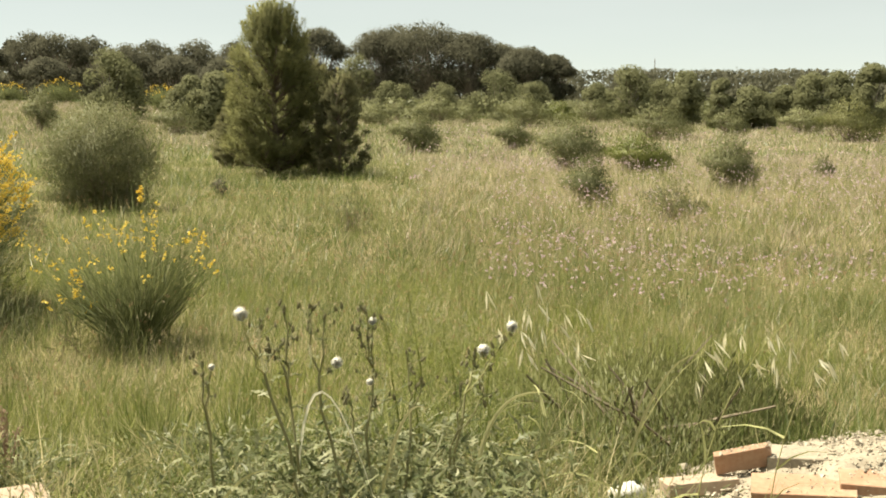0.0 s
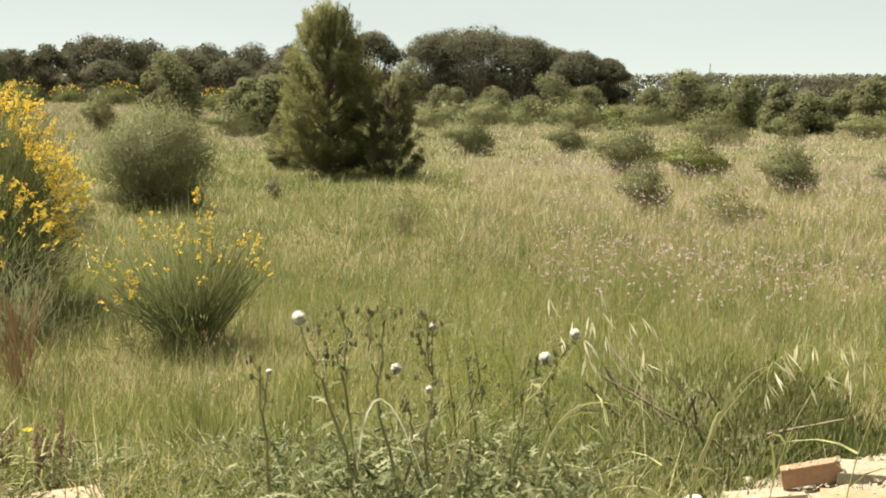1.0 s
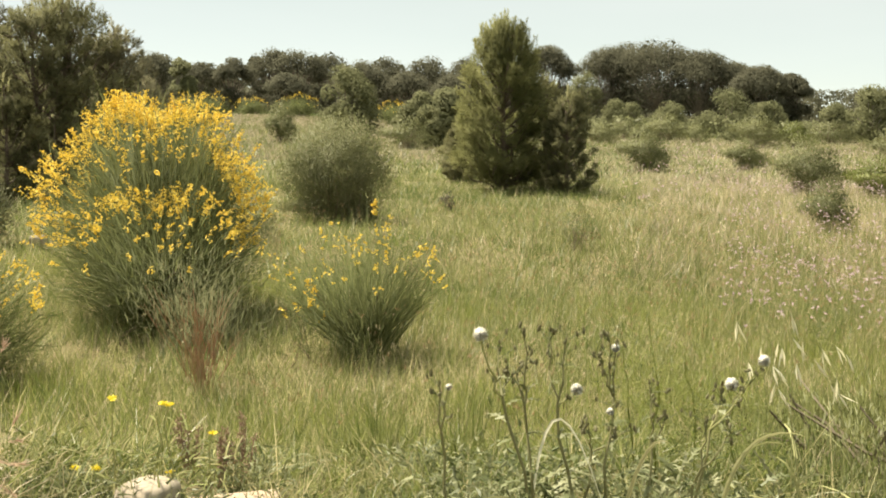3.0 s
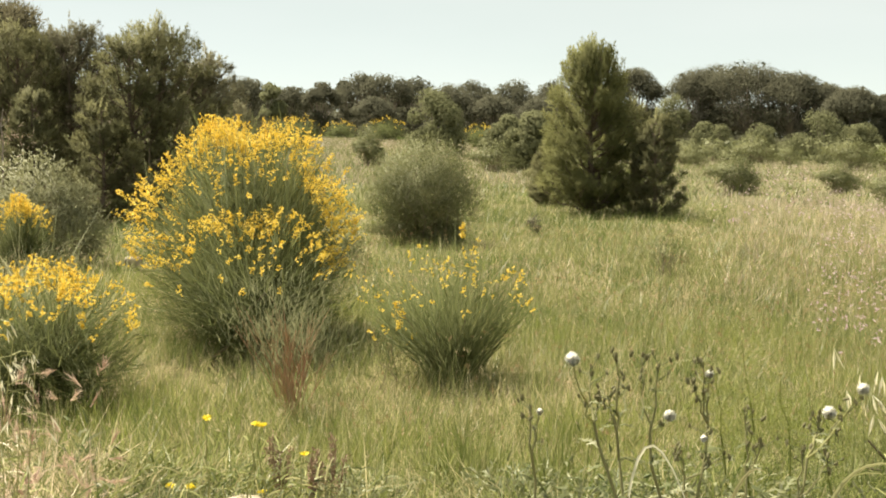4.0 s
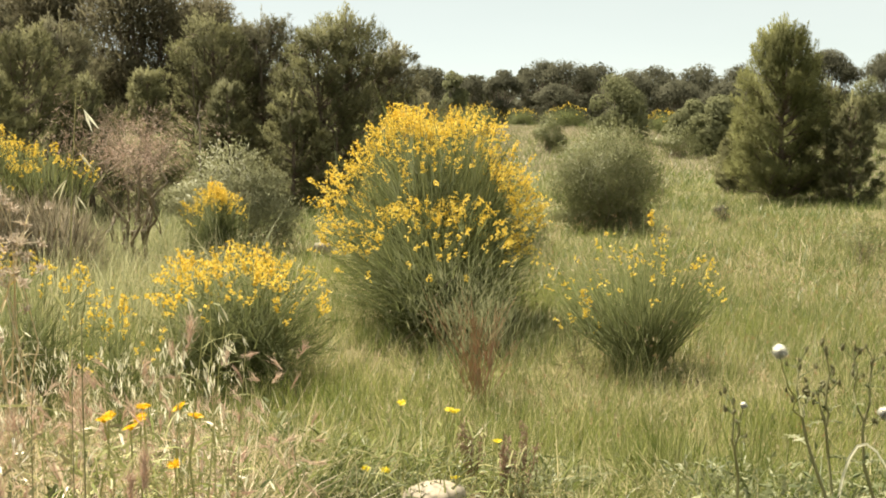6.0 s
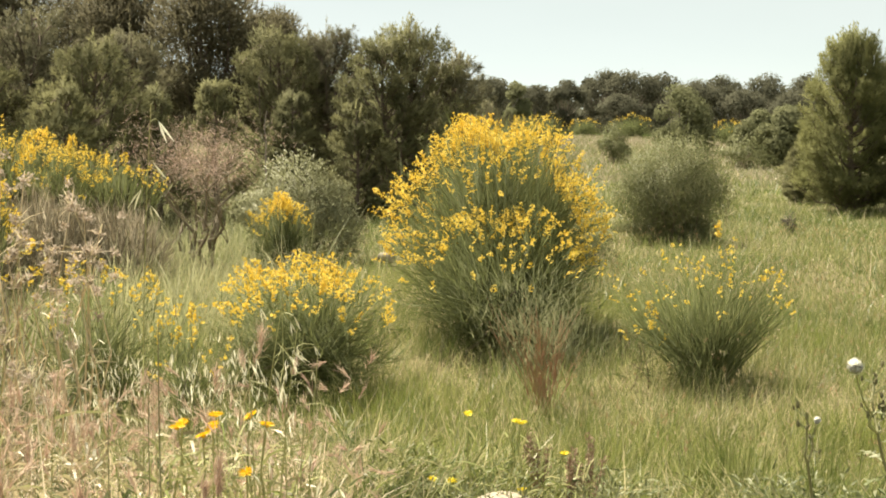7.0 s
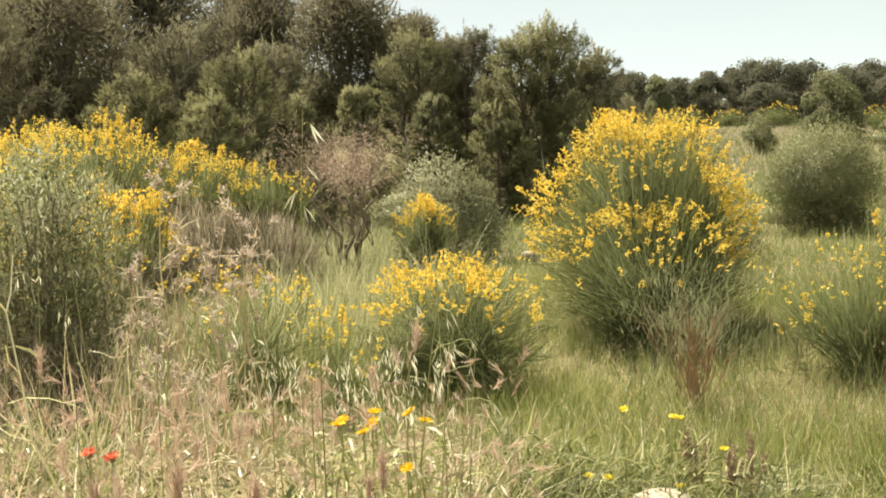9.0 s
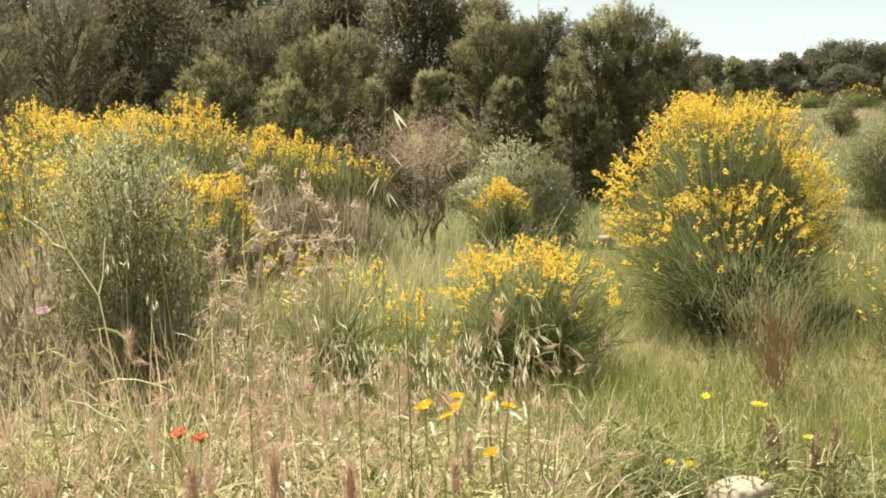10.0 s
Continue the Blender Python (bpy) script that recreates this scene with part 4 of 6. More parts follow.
for az, d, z, w, n, leaf, mat, lab, sprig in (
        (2.18, 33.5, 1.18, 1.4, 3000, 0.11, LEAF_OLIVE, "rounded grey-green shrub in the meadow", 100),
        (-2.98, 60, 1.55, 2.7, 3000, 0.16, LEAF_GREY, "pale grey-green dome-shaped shrub", 0),
        (1.23, 70, 1.48, 2.5, 2000, 0.18, LEAF_GREY, "pale grey-green shrub far off", 0),
        (-2.51, 34, 0.92, 1.15, 2500, 0.10, LEAF_OLIVE, "low grey-green shrub in grass", 80),
        (-5.31, 25.5, 1.16, 1.5, 4500, 0.085, LEAF_OLIVE, "loose olive-green shrub with upright twigs", 300),
        (-8.53, 25.0, 0.78, 1.45, 4500, 0.08, LEAF_GREEN, "bright green dense low shrub", 0),
        (-6.29, 17.0, 0.68, 0.75, 2600, 0.06, LEAF_OLIVE, "small loose grey-green shrub", 250),
        (-12.83, 20.0, 0.96, 0.92, 3600, 0.07, LEAF_OLIVE, "upright grey-green shrub in dry grass", 250),
        (-9.29, 43, 1.22, 2.6, 3500, 0.12, LEAF_OLIVE, "wide low grey-green shrub", 100),
        (-18.06, 45, 1.48, 2.3, 3500, 0.13, LEAF_SOFT, "rounded green shrub in meadow", 80),
        (-15.83, 54, 1.02, 1.9, 2500, 0.13, LEAF_GREY, "low pale shrub in dry grass", 0),
        (-17.03, 24, 0.46, 0.5, 1200, 0.06, LEAF_OLIVE, "small grey-green shrub in dry grass", 60),
        (-10.31, 15.4, 0.52, 0.85, 1300, 0.05, LEAF_OLIVE, "sparse low shrub in flowering grass", 200),
        (-0.27, 66, 0.95, 1.5, 800, 0.15, LEAF_OLIVE, "small olive shrub far off", 0),
        (4.35, 62, 0.95, 1.9, 1800, 0.15, LEAF_GREY, "low distant grey shrub", 0),
        (3.0, 72, 1.1, 3.0, 1800, 0.18, LEAF_OLIVE, "low olive shrub far off", 0),
        (-12.6, 50, 1.0, 1.6, 1600, 0.14, LEAF_OLIVE, "olive shrub far off in grass", 0),
        (-4.6, 62, 1.2, 1.9, 1800, 0.16, LEAF_GREEN, "green shrub far off in grass", 0),
        (-6.2, 70, 1.2, 3.0, 1800, 0.18, LEAF_OLIVE, "low olive shrub far off in grass", 0),
        (-17.0, 62, 1.1, 2.2, 1600, 0.16, LEAF_OLIVE, "low olive shrub far off in grass", 0),
        (-13.9, 66, 1.15, 2.6, 1600, 0.17, LEAF_GREY, "distant pale low shrub", 0),
        (19.58, 46, 1.72, 1.35, 2500, 0.13, LEAF_OLIVE, "rounded dark green shrub on the rise", 60),
        (5.19, 13.9, 0.52, 0.6, 700, 0.045, LEAF_OLIVE, "small sparse twiggy shrub", 200),
        (13.5, 45, 1.2, 2.2, 2000, 0.14, LEAF_OLIVE, "low shrub beside the pine", 0),
        (10.6, 33, 1.0, 1.6, 2000, 0.12, PINE_LIGHT, "low bushy pine seedling", 100),
        (21.0, 13.0, 0.5, 0.7, 1200, 0.05, LEAF_OLIVE, "low dark shrub beside the broom", 200)):
    at, h = tops(az, d, z * 1.06 + 0.04)
    shrub(at, h, w * 1.18, int(n * 1.7), leaf * 0.62, int(abs(az) * 100) + 50, lab, mat, 9, 24, 0.5, 0.5, 0.42, sprigs=sprig)
at, h = tops(-10.2, 4.35, 0.66)
shrub(at, h, 1.75, 26000, 0.034, 44, "dense dark green fine-leaved low shrub beside bricks", LEAF_DARK, 17, 70, 0.3, 1.9, 0.2, sprigs=3200, low=-0.05, top=0.6)
at, h = tops(11.4, 19.0, 0.34)
shrub(at, h, 0.34, 700, 0.03, 46, "small dead dark-brown tuft in grass", plant_mat("dead_leaf", [(0.0, (0.03, 0.025, 0.018)), (1.0, (0.09, 0.075, 0.05))], 0.1), 5, 12, 0.3)
# dry tamarisk-like shrub with crooked bare stems
rng = np.random.default_rng(45)
at, h = tops(39.3, 13.2, 1.96)
ob = thing("shrub", at, "half-bare shrub with crooked dark stems and reddish twigs", "shrub", "meadow shrubs")
g, g2 = Geo(), Geo()
n = 7
foot = np.concatenate([rng.normal(0, 0.10, (n, 2)), np.zeros((n, 1))], 1)
tip = np.stack([np.linspace(-0.75, 0.65, n), rng.uniform(-0.3, 0.3, n), h * rng.uniform(0.45, 0.68, n)], -1)
path = bent_rods(g, foot, tip, 0.026, 0.010, 0.16, rng, 7, 0.06, 6)
k = np.repeat(np.arange(n), 7)
q = path[k, rng.integers(3, 8, len(k))]
e = q + rng.normal(0, 1, (len(k), 3)) * (0.24, 0.2, 0.10) + (0, 0, 0.30)
limb = bent_rods(g, q, e, 0.009, 0.003, 0.1, rng, 4, 0.09, 4)
k = np.repeat(np.arange(len(limb)), 4)
q = limb[k, rng.integers(1, 5, len(k))]
bent_rods(g, q, q + rng.normal(0, 0.08, (len(k), 3)) + (0, 0, 0.08), 0.0034, 0.001, 0, rng, 3, 0.08, 3)
part("branchwork", g, GREY_STEM, ob)
m = 4200
high = np.argsort(limb[:, -1, 2])[len(limb) // 3:]
k = high[rng.integers(0, len(high), m)]
q = limb[k, rng.integers(3, 5, m)] + rng.normal(0, 1, (m, 3)) * (0.15, 0.15, 0.08) + (0, 0, 0.10)
ribbons(g2, q, rng.normal(0, 0.6, (m, 3)) + (0, 0, 0.6), rng.uniform(0.04, 0.10, m), 0.005, 0.1, rng.random(m), rng, 1)
part("brush", g2, TAMARISK, ob, "reddish brown fine twigs")

# ---- pines ----
YP = "young Aleppo pine with dense dark green needles"
at, h = tops(8.8, 23.5, 3.66)
pine(at, h, 1.95, 61, "young pointed Aleppo pine standing alone in the meadow", PINE_LONE, 125, 14, 40, 0.10, 0.0, 0.46, leaders=34, thick=0.0135, thin=0.60)
at, h = tops(5.7, 22.7, 2.15)
pine(at, h, 1.0, 62, "smaller yellowish-green pine beside a taller one", PINE_LIGHT, 60, 9, 36, 0.09, 0.0, 0.40)
at, h = tops(6.9, 24.2, 2.4)
pine(at, h, 1.2, 63, YP, PINE_LIGHT, 60, 9, 36, 0.10, 0.0, 0.45)
at, h = tops(10.9, 25.5, 1.5)
pine(at, h, 0.8, 59, YP, PINE_LIGHT, 45, 8, 36, 0.10, 0.0, 0.5)
for az, d, z, w, s, mat, pt, n in (
        (29.2, 21.0, 3.55, 2.3, 64, PINE_LIGHT, 0.5, 280), (30.5, 20.4, 3.2, 1.9, 65, PINE_LIGHT, 0.48, 240), (27.2, 21.6, 3.0, 1.8, 66, PINE, 0.45, 220),
        (33.2, 24.0, 3.75, 2.1, 67, PINE, 0.36, 520), (35.9, 23.0, 3.55, 2.1, 68, PINE_LIGHT, 0.42, 330), (38.7, 19.0, 2.35, 1.1, 69, PINE_LIGHT, 0.7, 130),
        (34.9, 20.0, 2.2, 1.1, 70, PINE_LIGHT, 0.7, 130), (42.4, 22.0, 3.4, 2.1, 71, PINE, 0.5, 220), (43.9, 18.0, 2.95, 2.0, 72, PINE_LIGHT, 0.5, 240),
        (46.6, 20.0, 3.6, 2.5, 73, PINE, 0.45, 280), (45.4, 16.8, 2.2, 1.4, 74, PINE_LIGHT, 0.55, 160), (41.2, 18.2, 2.2, 1.3, 75, PINE_LIGHT, 0.6, 140),
        (56.0, 21.0, 4.2, 2.8, 76, PINE, 0.42, 260), (59.4, 19.0, 4.0, 2.8, 77, PINE, 0.42, 240), (31.9, 19.6, 2.0, 1.3, 78, PINE_LIGHT, 0.55, 130), (25.4, 27.0, 2.2, 1.5, 79, PINE, 0.6, 130), (48.9, 18.6, 2.7, 1.9, 58, PINE_LIGHT, 0.45, 200)):
    at, h = tops(az, d, z)
    pine(at, h * 1.06, w * 1.1, s, YP, mat, int(n * 0.27), 12, 26, 0.098, 0.0, pt, leaders=26 if s == 64 else 7, lumpy=0.26, thick=0.0165, thin=0.70 if s == 64 else 0.80)
at, h = tops(36.3, 18.5, 1.85)
ob, g = thing("dead_sapling", at, "bare pale dead sapling before dark pines", "tree"), Geo()
rng = np.random.default_rng(80)
path = bent_rods(g, [(0, 0, 0)], [(0.05, 0, h)], 0.022, 0.007, 0, rng, 7, 0.02, 6)[0]
part("trunk", g, BARK_PALE, ob)
for k in (3, 4, 5, 5, 6):
    g = Geo()
    bent_rods(g, [path[k]], [path[k] + rng.normal(0, 0.13, 3) * (1, 1, 0.3) + (0, 0, 0.16)], 0.008, 0.002, 0, rng, 3, 0.05, 4)
    part("branch", g, BARK_PALE, ob)
MP = "mature Aleppo pine with dark open crown and bare trunk"
for az, d, z, w, s in ((38.6, 27, 5.3, 4.2, 81), (42.0, 29, 5.6, 4.0, 82), (47.5, 27, 6.0, 4.8, 83), (51.5, 24, 5.6, 4.4, 84), (35.6, 30, 4.6, 3.0, 85), (57.5, 27, 6.4, 5.0, 86), (62.0, 23, 5.8, 4.8, 87), (53.5, 31, 6.8, 5.0, 88), (44.6, 33, 6.2, 4.5, 89)):
    at, h = tops(az, d, z)
    far_tree(at, h, w, 13000, s, MP, 0.165, 0.26, 34, 0.5, "grove of mature pines", PINE_OLD, BARK, "pine_tree", True)

# ---- far trees ----
UP = "broad umbrella pine with dark flat-topped crown"
for az, d, z, w, s in ((1.7, 120, 9.2, 11.0, 101), (3.9, 122, 8.5, 8.5, 102), (-0.4, 118, 8.0, 8.4, 103), (-3.0, 113, 6.3, 6.6, 104), (-4.4, 116, 5.6, 4.6, 105), (6.9, 120, 8.4, 7.0, 106), (-1.8, 122, 7.0, 7.0, 107), (2.8, 128, 9.3, 10.5, 108)):
    at, h = tops(az, d, z)
    far_tree(at, h, w, 17000, s, UP, 0.155, 0.16, 80, 0.72, "umbrella pine grove", name="umbrella_pine")
FT = "distant bushy pine at the meadow's edge"
for az, d, z, w, s in (
        (-1.6, 85, 3.5, 4.6, 111), (-3.4, 88, 3.0, 3.0, 112), (3.3, 95, 2.9, 3.6, 113), (5.1, 112, 5.4, 4.0, 114), (1.0, 98, 2.6, 3.6, 115),
        (-8.06, 72, 3.4, 3.2, 116), (-10.6, 65, 2.9, 2.4, 117), (-12.2, 60, 2.4, 1.35, 118), (-13.6, 60, 2.0, 2.4, 119), (-16.4, 68, 3.1, 2.6, 120),
        (-17.4, 72, 3.0, 2.6, 121), (-18.9, 60, 3.15, 2.1, 122), (-15.0, 70, 2.3, 2.4, 123), (-20.6, 64, 3.0, 3.0, 124), (-6.4, 78, 2.4, 2.6, 125), (-9.4, 80, 2.6, 3.0, 126),
        (16.3, 58, 3.85, 3.0, 127), (12.9, 52, 2.3, 2.3, 128), (11.8, 46, 2.45, 2.1, 129), (18.7, 92, 5.6, 4.0, 130), (17.2, 95, 5.3, 3.6, 131), (14.6, 94, 5.1, 3.6, 132),
        (12.6, 92, 5.1, 4.2, 133), (10.6, 95, 5.2, 4.0, 134), (8.8, 92, 4.8, 4.0, 135), (20.0, 94, 5.5, 3.4, 136), (21.8, 90, 4.5, 2.6, 137), (20.75, 96, 4.9, 1.3, 138),
        (23.2, 92, 4.3, 3.2, 139), (24.2, 60, 3.8, 1.7, 140), (25.4, 85, 4.6, 3.6, 141), (27.2, 80, 4.4, 4.0, 142), (15.7, 85, 4.4, 3.6, 143), (22.6, 100, 4.0, 3.6, 144), (19.3, 86, 3.4, 3.0, 145), (13.6, 84, 3.6, 3.6, 146), (11.2, 80, 3.4, 3.4, 147)):
    z += 0.75 if d > 79 and az > 7 else 0.15
    at, h = tops(az, d, z)
    if d > 79 and az > 7:
        far_tree(at, h, w * 1.4, 5600, s, "distant rounded pine with dark crown", 0.142, 0.03, 50, 0.66, "distant pines")
    else:
        far_tree(at, h, w * 1.15, 6000, s, FT, 0.118, 0.0, 24, 0.4, "distant pines", PINE_MID)

# woods along the horizon
rng = np.random.default_rng(151)
g = Geo()
for i in range(300):
    az = rng.uniform(-32, 70)
    right = az < 6
    d = rng.uniform(190, 290) if right else rng.uniform(125, 190)
    base = spot(az, d)
    h, w = (EYE + d * (0.0215 if right else 0.0265)) * (rng.uniform(0.88, 1.03) if right else rng.uniform(0.72, 1.06)), rng.uniform(7, 13)
    lob = [((base.x + rng.normal(0, w * 0.25), base.y + rng.normal(0, w * 0.25), base.z + h * 0.78), (w * 0.27, w * 0.27, h * 0.22)) for q in range(5)]
    lob += [((base.x + rng.normal(0, w * 0.3), base.y + rng.normal(0, w * 0.3), base.z + h * 0.25), (w * 0.28, w * 0.28, h * 0.3)) for q in range(4)]
    p, dd, k = lobed_points(lob, 330, rng, 0.85, 0.03)
    clumps(g, p, dd, 0.64, np.clip(rng.beta(2, 2, 9)[k] * 0.4 + rng.random(len(p)) * 0.15 + 0.2, 0, 1), rng, 0.25, unit(dd + rng.normal(0, 0.3, dd.shape)))
    q = np.array(base) + rng.normal(0, 1, (80, 3)) * (w * 0.28, w * 0.28, 0) + np.stack([np.zeros(80), np.zeros(80), h * rng.uniform(0.05, 0.6, 80)], -1)
    clumps(g, q, ball_dirs(80, rng), 1.1, 0.2, rng)
    tubes(g, [base], [np.array(base) + (0, 0, h * 0.6)], 0.2, 0.1, 0.2)
for i in range(150):  # the ring of woods goes on behind the viewer
    az, d = rng.uniform(72, 326), rng.uniform(110, 190)
    base = spot(az, d)
    h, w = rng.uniform(5, 8), rng.uniform(8, 13)
    lob = [((base.x + rng.normal(0, w * 0.25), base.y + rng.normal(0, w * 0.25), base.z + h * rng.uniform(0.3, 0.78)), (w * 0.27, w * 0.27, h * 0.24)) for q in range(6)]
    p, dd, k = lobed_points(lob, 180, rng, 0.7)
    clumps(g, p, dd, 1.5, rng.random(len(p)) * 0.5, rng)
    tubes(g, [base], [np.array(base) + (0, 0, h * 0.6)], 0.2, 0.1, 0.2)
stuff("far_woods", g, PINE_HAZED, "dark pine woods along the horizon", "woods")

# low scrub before the woods
g, g2 = Geo(), Geo()
for i in range(330):
    az = rng.uniform(-24, 30)
    d = rng.uniform(70, 125) if az < 8 else rng.uniform(95, 130)
    base = np.array(spot(az, d))
    h, w = rng.uniform(0.6, 1.5), rng.uniform(1.8, 4.5)
    lob = [((base[0] + rng.normal(0, w * 0.22), base[1] + rng.normal(0, w * 0.22), base[2] + h * rng.uniform(0.3, 0.55)), (w * 0.28, w * 0.28, h * 0.45)) for q in range(4)]
    p, dd, k = lobed_points(lob, 260, rng, 0.75)
    ok = p[:, 2] > base[2]
    clumps(g if i % 3 else g2, p[ok], dd[ok], 0.26, np.clip(rng.random() * 0.45 + rng.random(ok.sum()) * 0.2, 0, 1), rng, 0.3, unit(dd[ok] + rng.normal(0, 0.3, dd[ok].shape)))
stuff("far_scrub", g, PINE_MID, "low olive scrub before the woods", "scrub")
stuff("pale_scrub", g2, LEAF_OLIVE, "pale grey-green scrub before the woods", "scrub")

# radio mast on the horizon
at = spot(-9.05, 270)
ob = thing("radio_mast", at, "thin grey lattice mast far beyond the woods", "mast")
g = Geo()
for a in range(3):
    f = np.array((math.cos(a * 2.09) * 0.22, math.sin(a * 2.09) * 0.22, 0))
    tubes(g, [f], [f * 0.4 + (0, 0, 9.6)], 0.05, 0.03, 0.5)
part("pole", g, GREY_STEM, ob)
g = Geo()
for k in range(16):
    a, z = k * 2.09, k * 0.6
    p0, p1 = np.array((math.cos(a) * 0.2, math.sin(a) * 0.2, z)), np.array((math.cos(a + 2.09) * 0.2, math.sin(a + 2.09) * 0.2, z + 0.6))
    tubes(g, [p0 * (1 - 0.04 * k, 1 - 0.04 * k, 1)], [p1 * (1 - 0.04 * k, 1 - 0.04 * k, 1)], 0.025, 0.025, 0.5)
part("bracing", g, GREY_STEM, ob)


# ---- foreground on the bank ----
def puffball(p, r, parent, rng):
    """White seed head: a fuzzy ball of fine down round a small core."""
    g = Geo()
    d = ball_dirs(700, rng)
    ribbons(g, np.array(p) + d * r * 0.2, d + rng.normal(0, 0.2, d.shape), r * rng.uniform(0.65, 0.95, 700), r * 0.16, 0, rng.random(700), rng, 1, facing=unit(d + rng.normal(0, 0.2, d.shape)))
    return part("seed_head", g, WHITE, parent, "round white downy seed head")


def bud(p, parent, rng, size=0.012):
    g = Geo()
    d = unit(rng.normal(0, 0.4, 3) + np.array((0, 0, 1.0)))
    q = np.array(p)
    tubes(g, [q - d * size, q + d * size * 0.3], [q + d * size * 0.3, q + d * size * 1.5], [size * 0.5, size * 0.75], [size * 0.75, size * 0.3], 0.4, 6)
    n = 8
    leaves(g, np.repeat(q[None] + d * size * 0.4, n, 0), d + rng.normal(0, 0.5, (n, 3)), size * 1.5, size * 0.5, rng.random(n), rng)
    return part("bud", g, BUD, parent)


def toothed_leaves(geo, base, way, length, width, droop, tone, rng):
    """Long leaves cut into pointed teeth on both sides of a drooping midrib."""
    n, rows = len(base), 5
    way = unit(way)
    side = unit(np.cross(way, np.array((0, 0, 1.0)) + rng.normal(0, 0.35, way.shape)))
    def rib(s):
        p = base + way * (length * s)[:, None]
        p[:, 2] -= droop * length * s * s
        return p
    ribbons(geo, base, way, length, width * 0.3, droop, tone, rng, 3, 0.6, side=side)
    for k in range(rows):
        s = 0.15 + 0.75 * k / rows
        for sign in (-1, 1):
            a, b = rib(np.full(n, s)), rib(np.full(n, s + 0.12))
            c = rib(np.full(n, s + 0.16)) + side * (sign * width * (0.6 - 0.35 * s) * rng.uniform(0.7, 1.3, n))[:, None] + rng.normal(0, 0.003, (n, 3))
            geo.add(np.stack([a, b, c], 1), np.arange(n * 3), np.repeat(tone, 3))


def sow_thistle(at, stems, seed, label, spread=0.16, foliage=260, leaf=0.12):
    """Forked leafy stems with clusters of dark buds and white seed heads. stems: (fork, [(tip, radius of its seed head or 0)])."""
    rng = np.random.default_rng(seed)
    ob = thing("sow_thistle", at, label, "plant", "sow thistles")
    org = np.array(at)
    green = Geo()
    for i, (fork, tips) in enumerate(stems):
        f = np.array(fork) - org
        g = Geo()
        foot = np.array((f[0] * 0.72 + rng.normal(0, spread * 0.12), f[1] * 0.72 + rng.normal(0, spread * 0.12), 0.0))
        path = bent_rods(g, [foot], [f], 0.0050, 0.0034, -0.05, rng, 6, 0.022, 6)[0]
        stalk = part("stem", g, THISTLE_STEM, ob)
        for tip, r in tips:
            e = np.array(tip) - org
            twig = Geo()
            way = bent_rods(twig, [path[-1] * 0.98 + path[-2] * 0.02], [e], 0.0030, 0.0016, 0.12, rng, 5, 0.03, 5)[0]
            part("twig", twig, OAT_STEM if r > 0.012 else THISTLE_STEM, stalk)
            m = rng.integers(2, 4) if r else rng.integers(5, 9)
            for b in range(m):
                k = rng.integers(2, 4) if r else rng.integers(4, 6)
                p = way[k] + rng.normal(0, 1, 3) * (0.018, 0.018, 0.009) + (0, 0, 0.008)
                bud(p, ob, rng, rng.uniform(0.004, 0.0068))
                tubes(green, [way[max(k - 1, 0)] * 0.4 + way[k] * 0.6], [p], 0.0012, 0.001, 0.3, 4)
            if r:
                puffball(e, r * 1.12, ob, rng)
            m = 2
            q = way[rng.integers(1, 4, m)]
            toothed_leaves(green, q, rng.normal(0, 1, (m, 3)) * (1, 1, 0.3) + (0, 0, 0.5), leaf * rng.uniform(0.2, 0.4, m), leaf * rng.uniform(0.08, 0.14, m), 0.5, rng.random(m), rng)
        m = 8
        q = path[rng.integers(1, 6, m)] + rng.normal(0, 0.004, (m, 3))
        toothed_leaves(green, q, rng.normal(0, 1, (m, 3)) * (1, 1, 0.3) + (0, 0, 0.55), leaf * rng.uniform(0.3, 0.8, m), leaf * rng.uniform(0.14, 0.26, m), 0.6, rng.random(m), rng)
    q = np.stack([rng.normal(0, spread, foliage), rng.normal(0, spread * 0.7, foliage), rng.uniform(0.02, 0.34, foliage)], -1)
    toothed_leaves(green, q, rng.normal(0, 0.8, (foliage, 3)) + (0, 0, 0.75), leaf * rng.uniform(0.35, 0.9, foliage), leaf * rng.uniform(0.16, 0.32, foliage), rng.uniform(0.2, 0.9, foliage), rng.random(foliage), rng)
    m = foliage * 4
    q = np.stack([rng.normal(0, spread, m), rng.normal(0, spread * 0.7, m), rng.uniform(0.02, 0.34, m)], -1)
    leaves(green, q, rng.normal(0, 0.8, (m, 3)) + (0, 0, 0.35), leaf * rng.uniform(0.12, 0.30, m), leaf * 0.08, rng.random(m), rng, 0.5)
    part("foliage", green, LEAF_THISTLE, ob)
    return ob


THISTLE_STEM = plant_mat("thistle_stem", [(0.0, (0.14, 0.14, 0.06)), (1.0, (0.28, 0.26, 0.13))], 0.05, 0.6, 0.3, 12)


def polar(az, d, el):
    """A place by its bearing, its level distance and its slope seen from the eye."""
    return np.array((-d * math.sin(radians(az)), d * math.cos(radians(az)), EYE + d * math.tan(radians(el))))


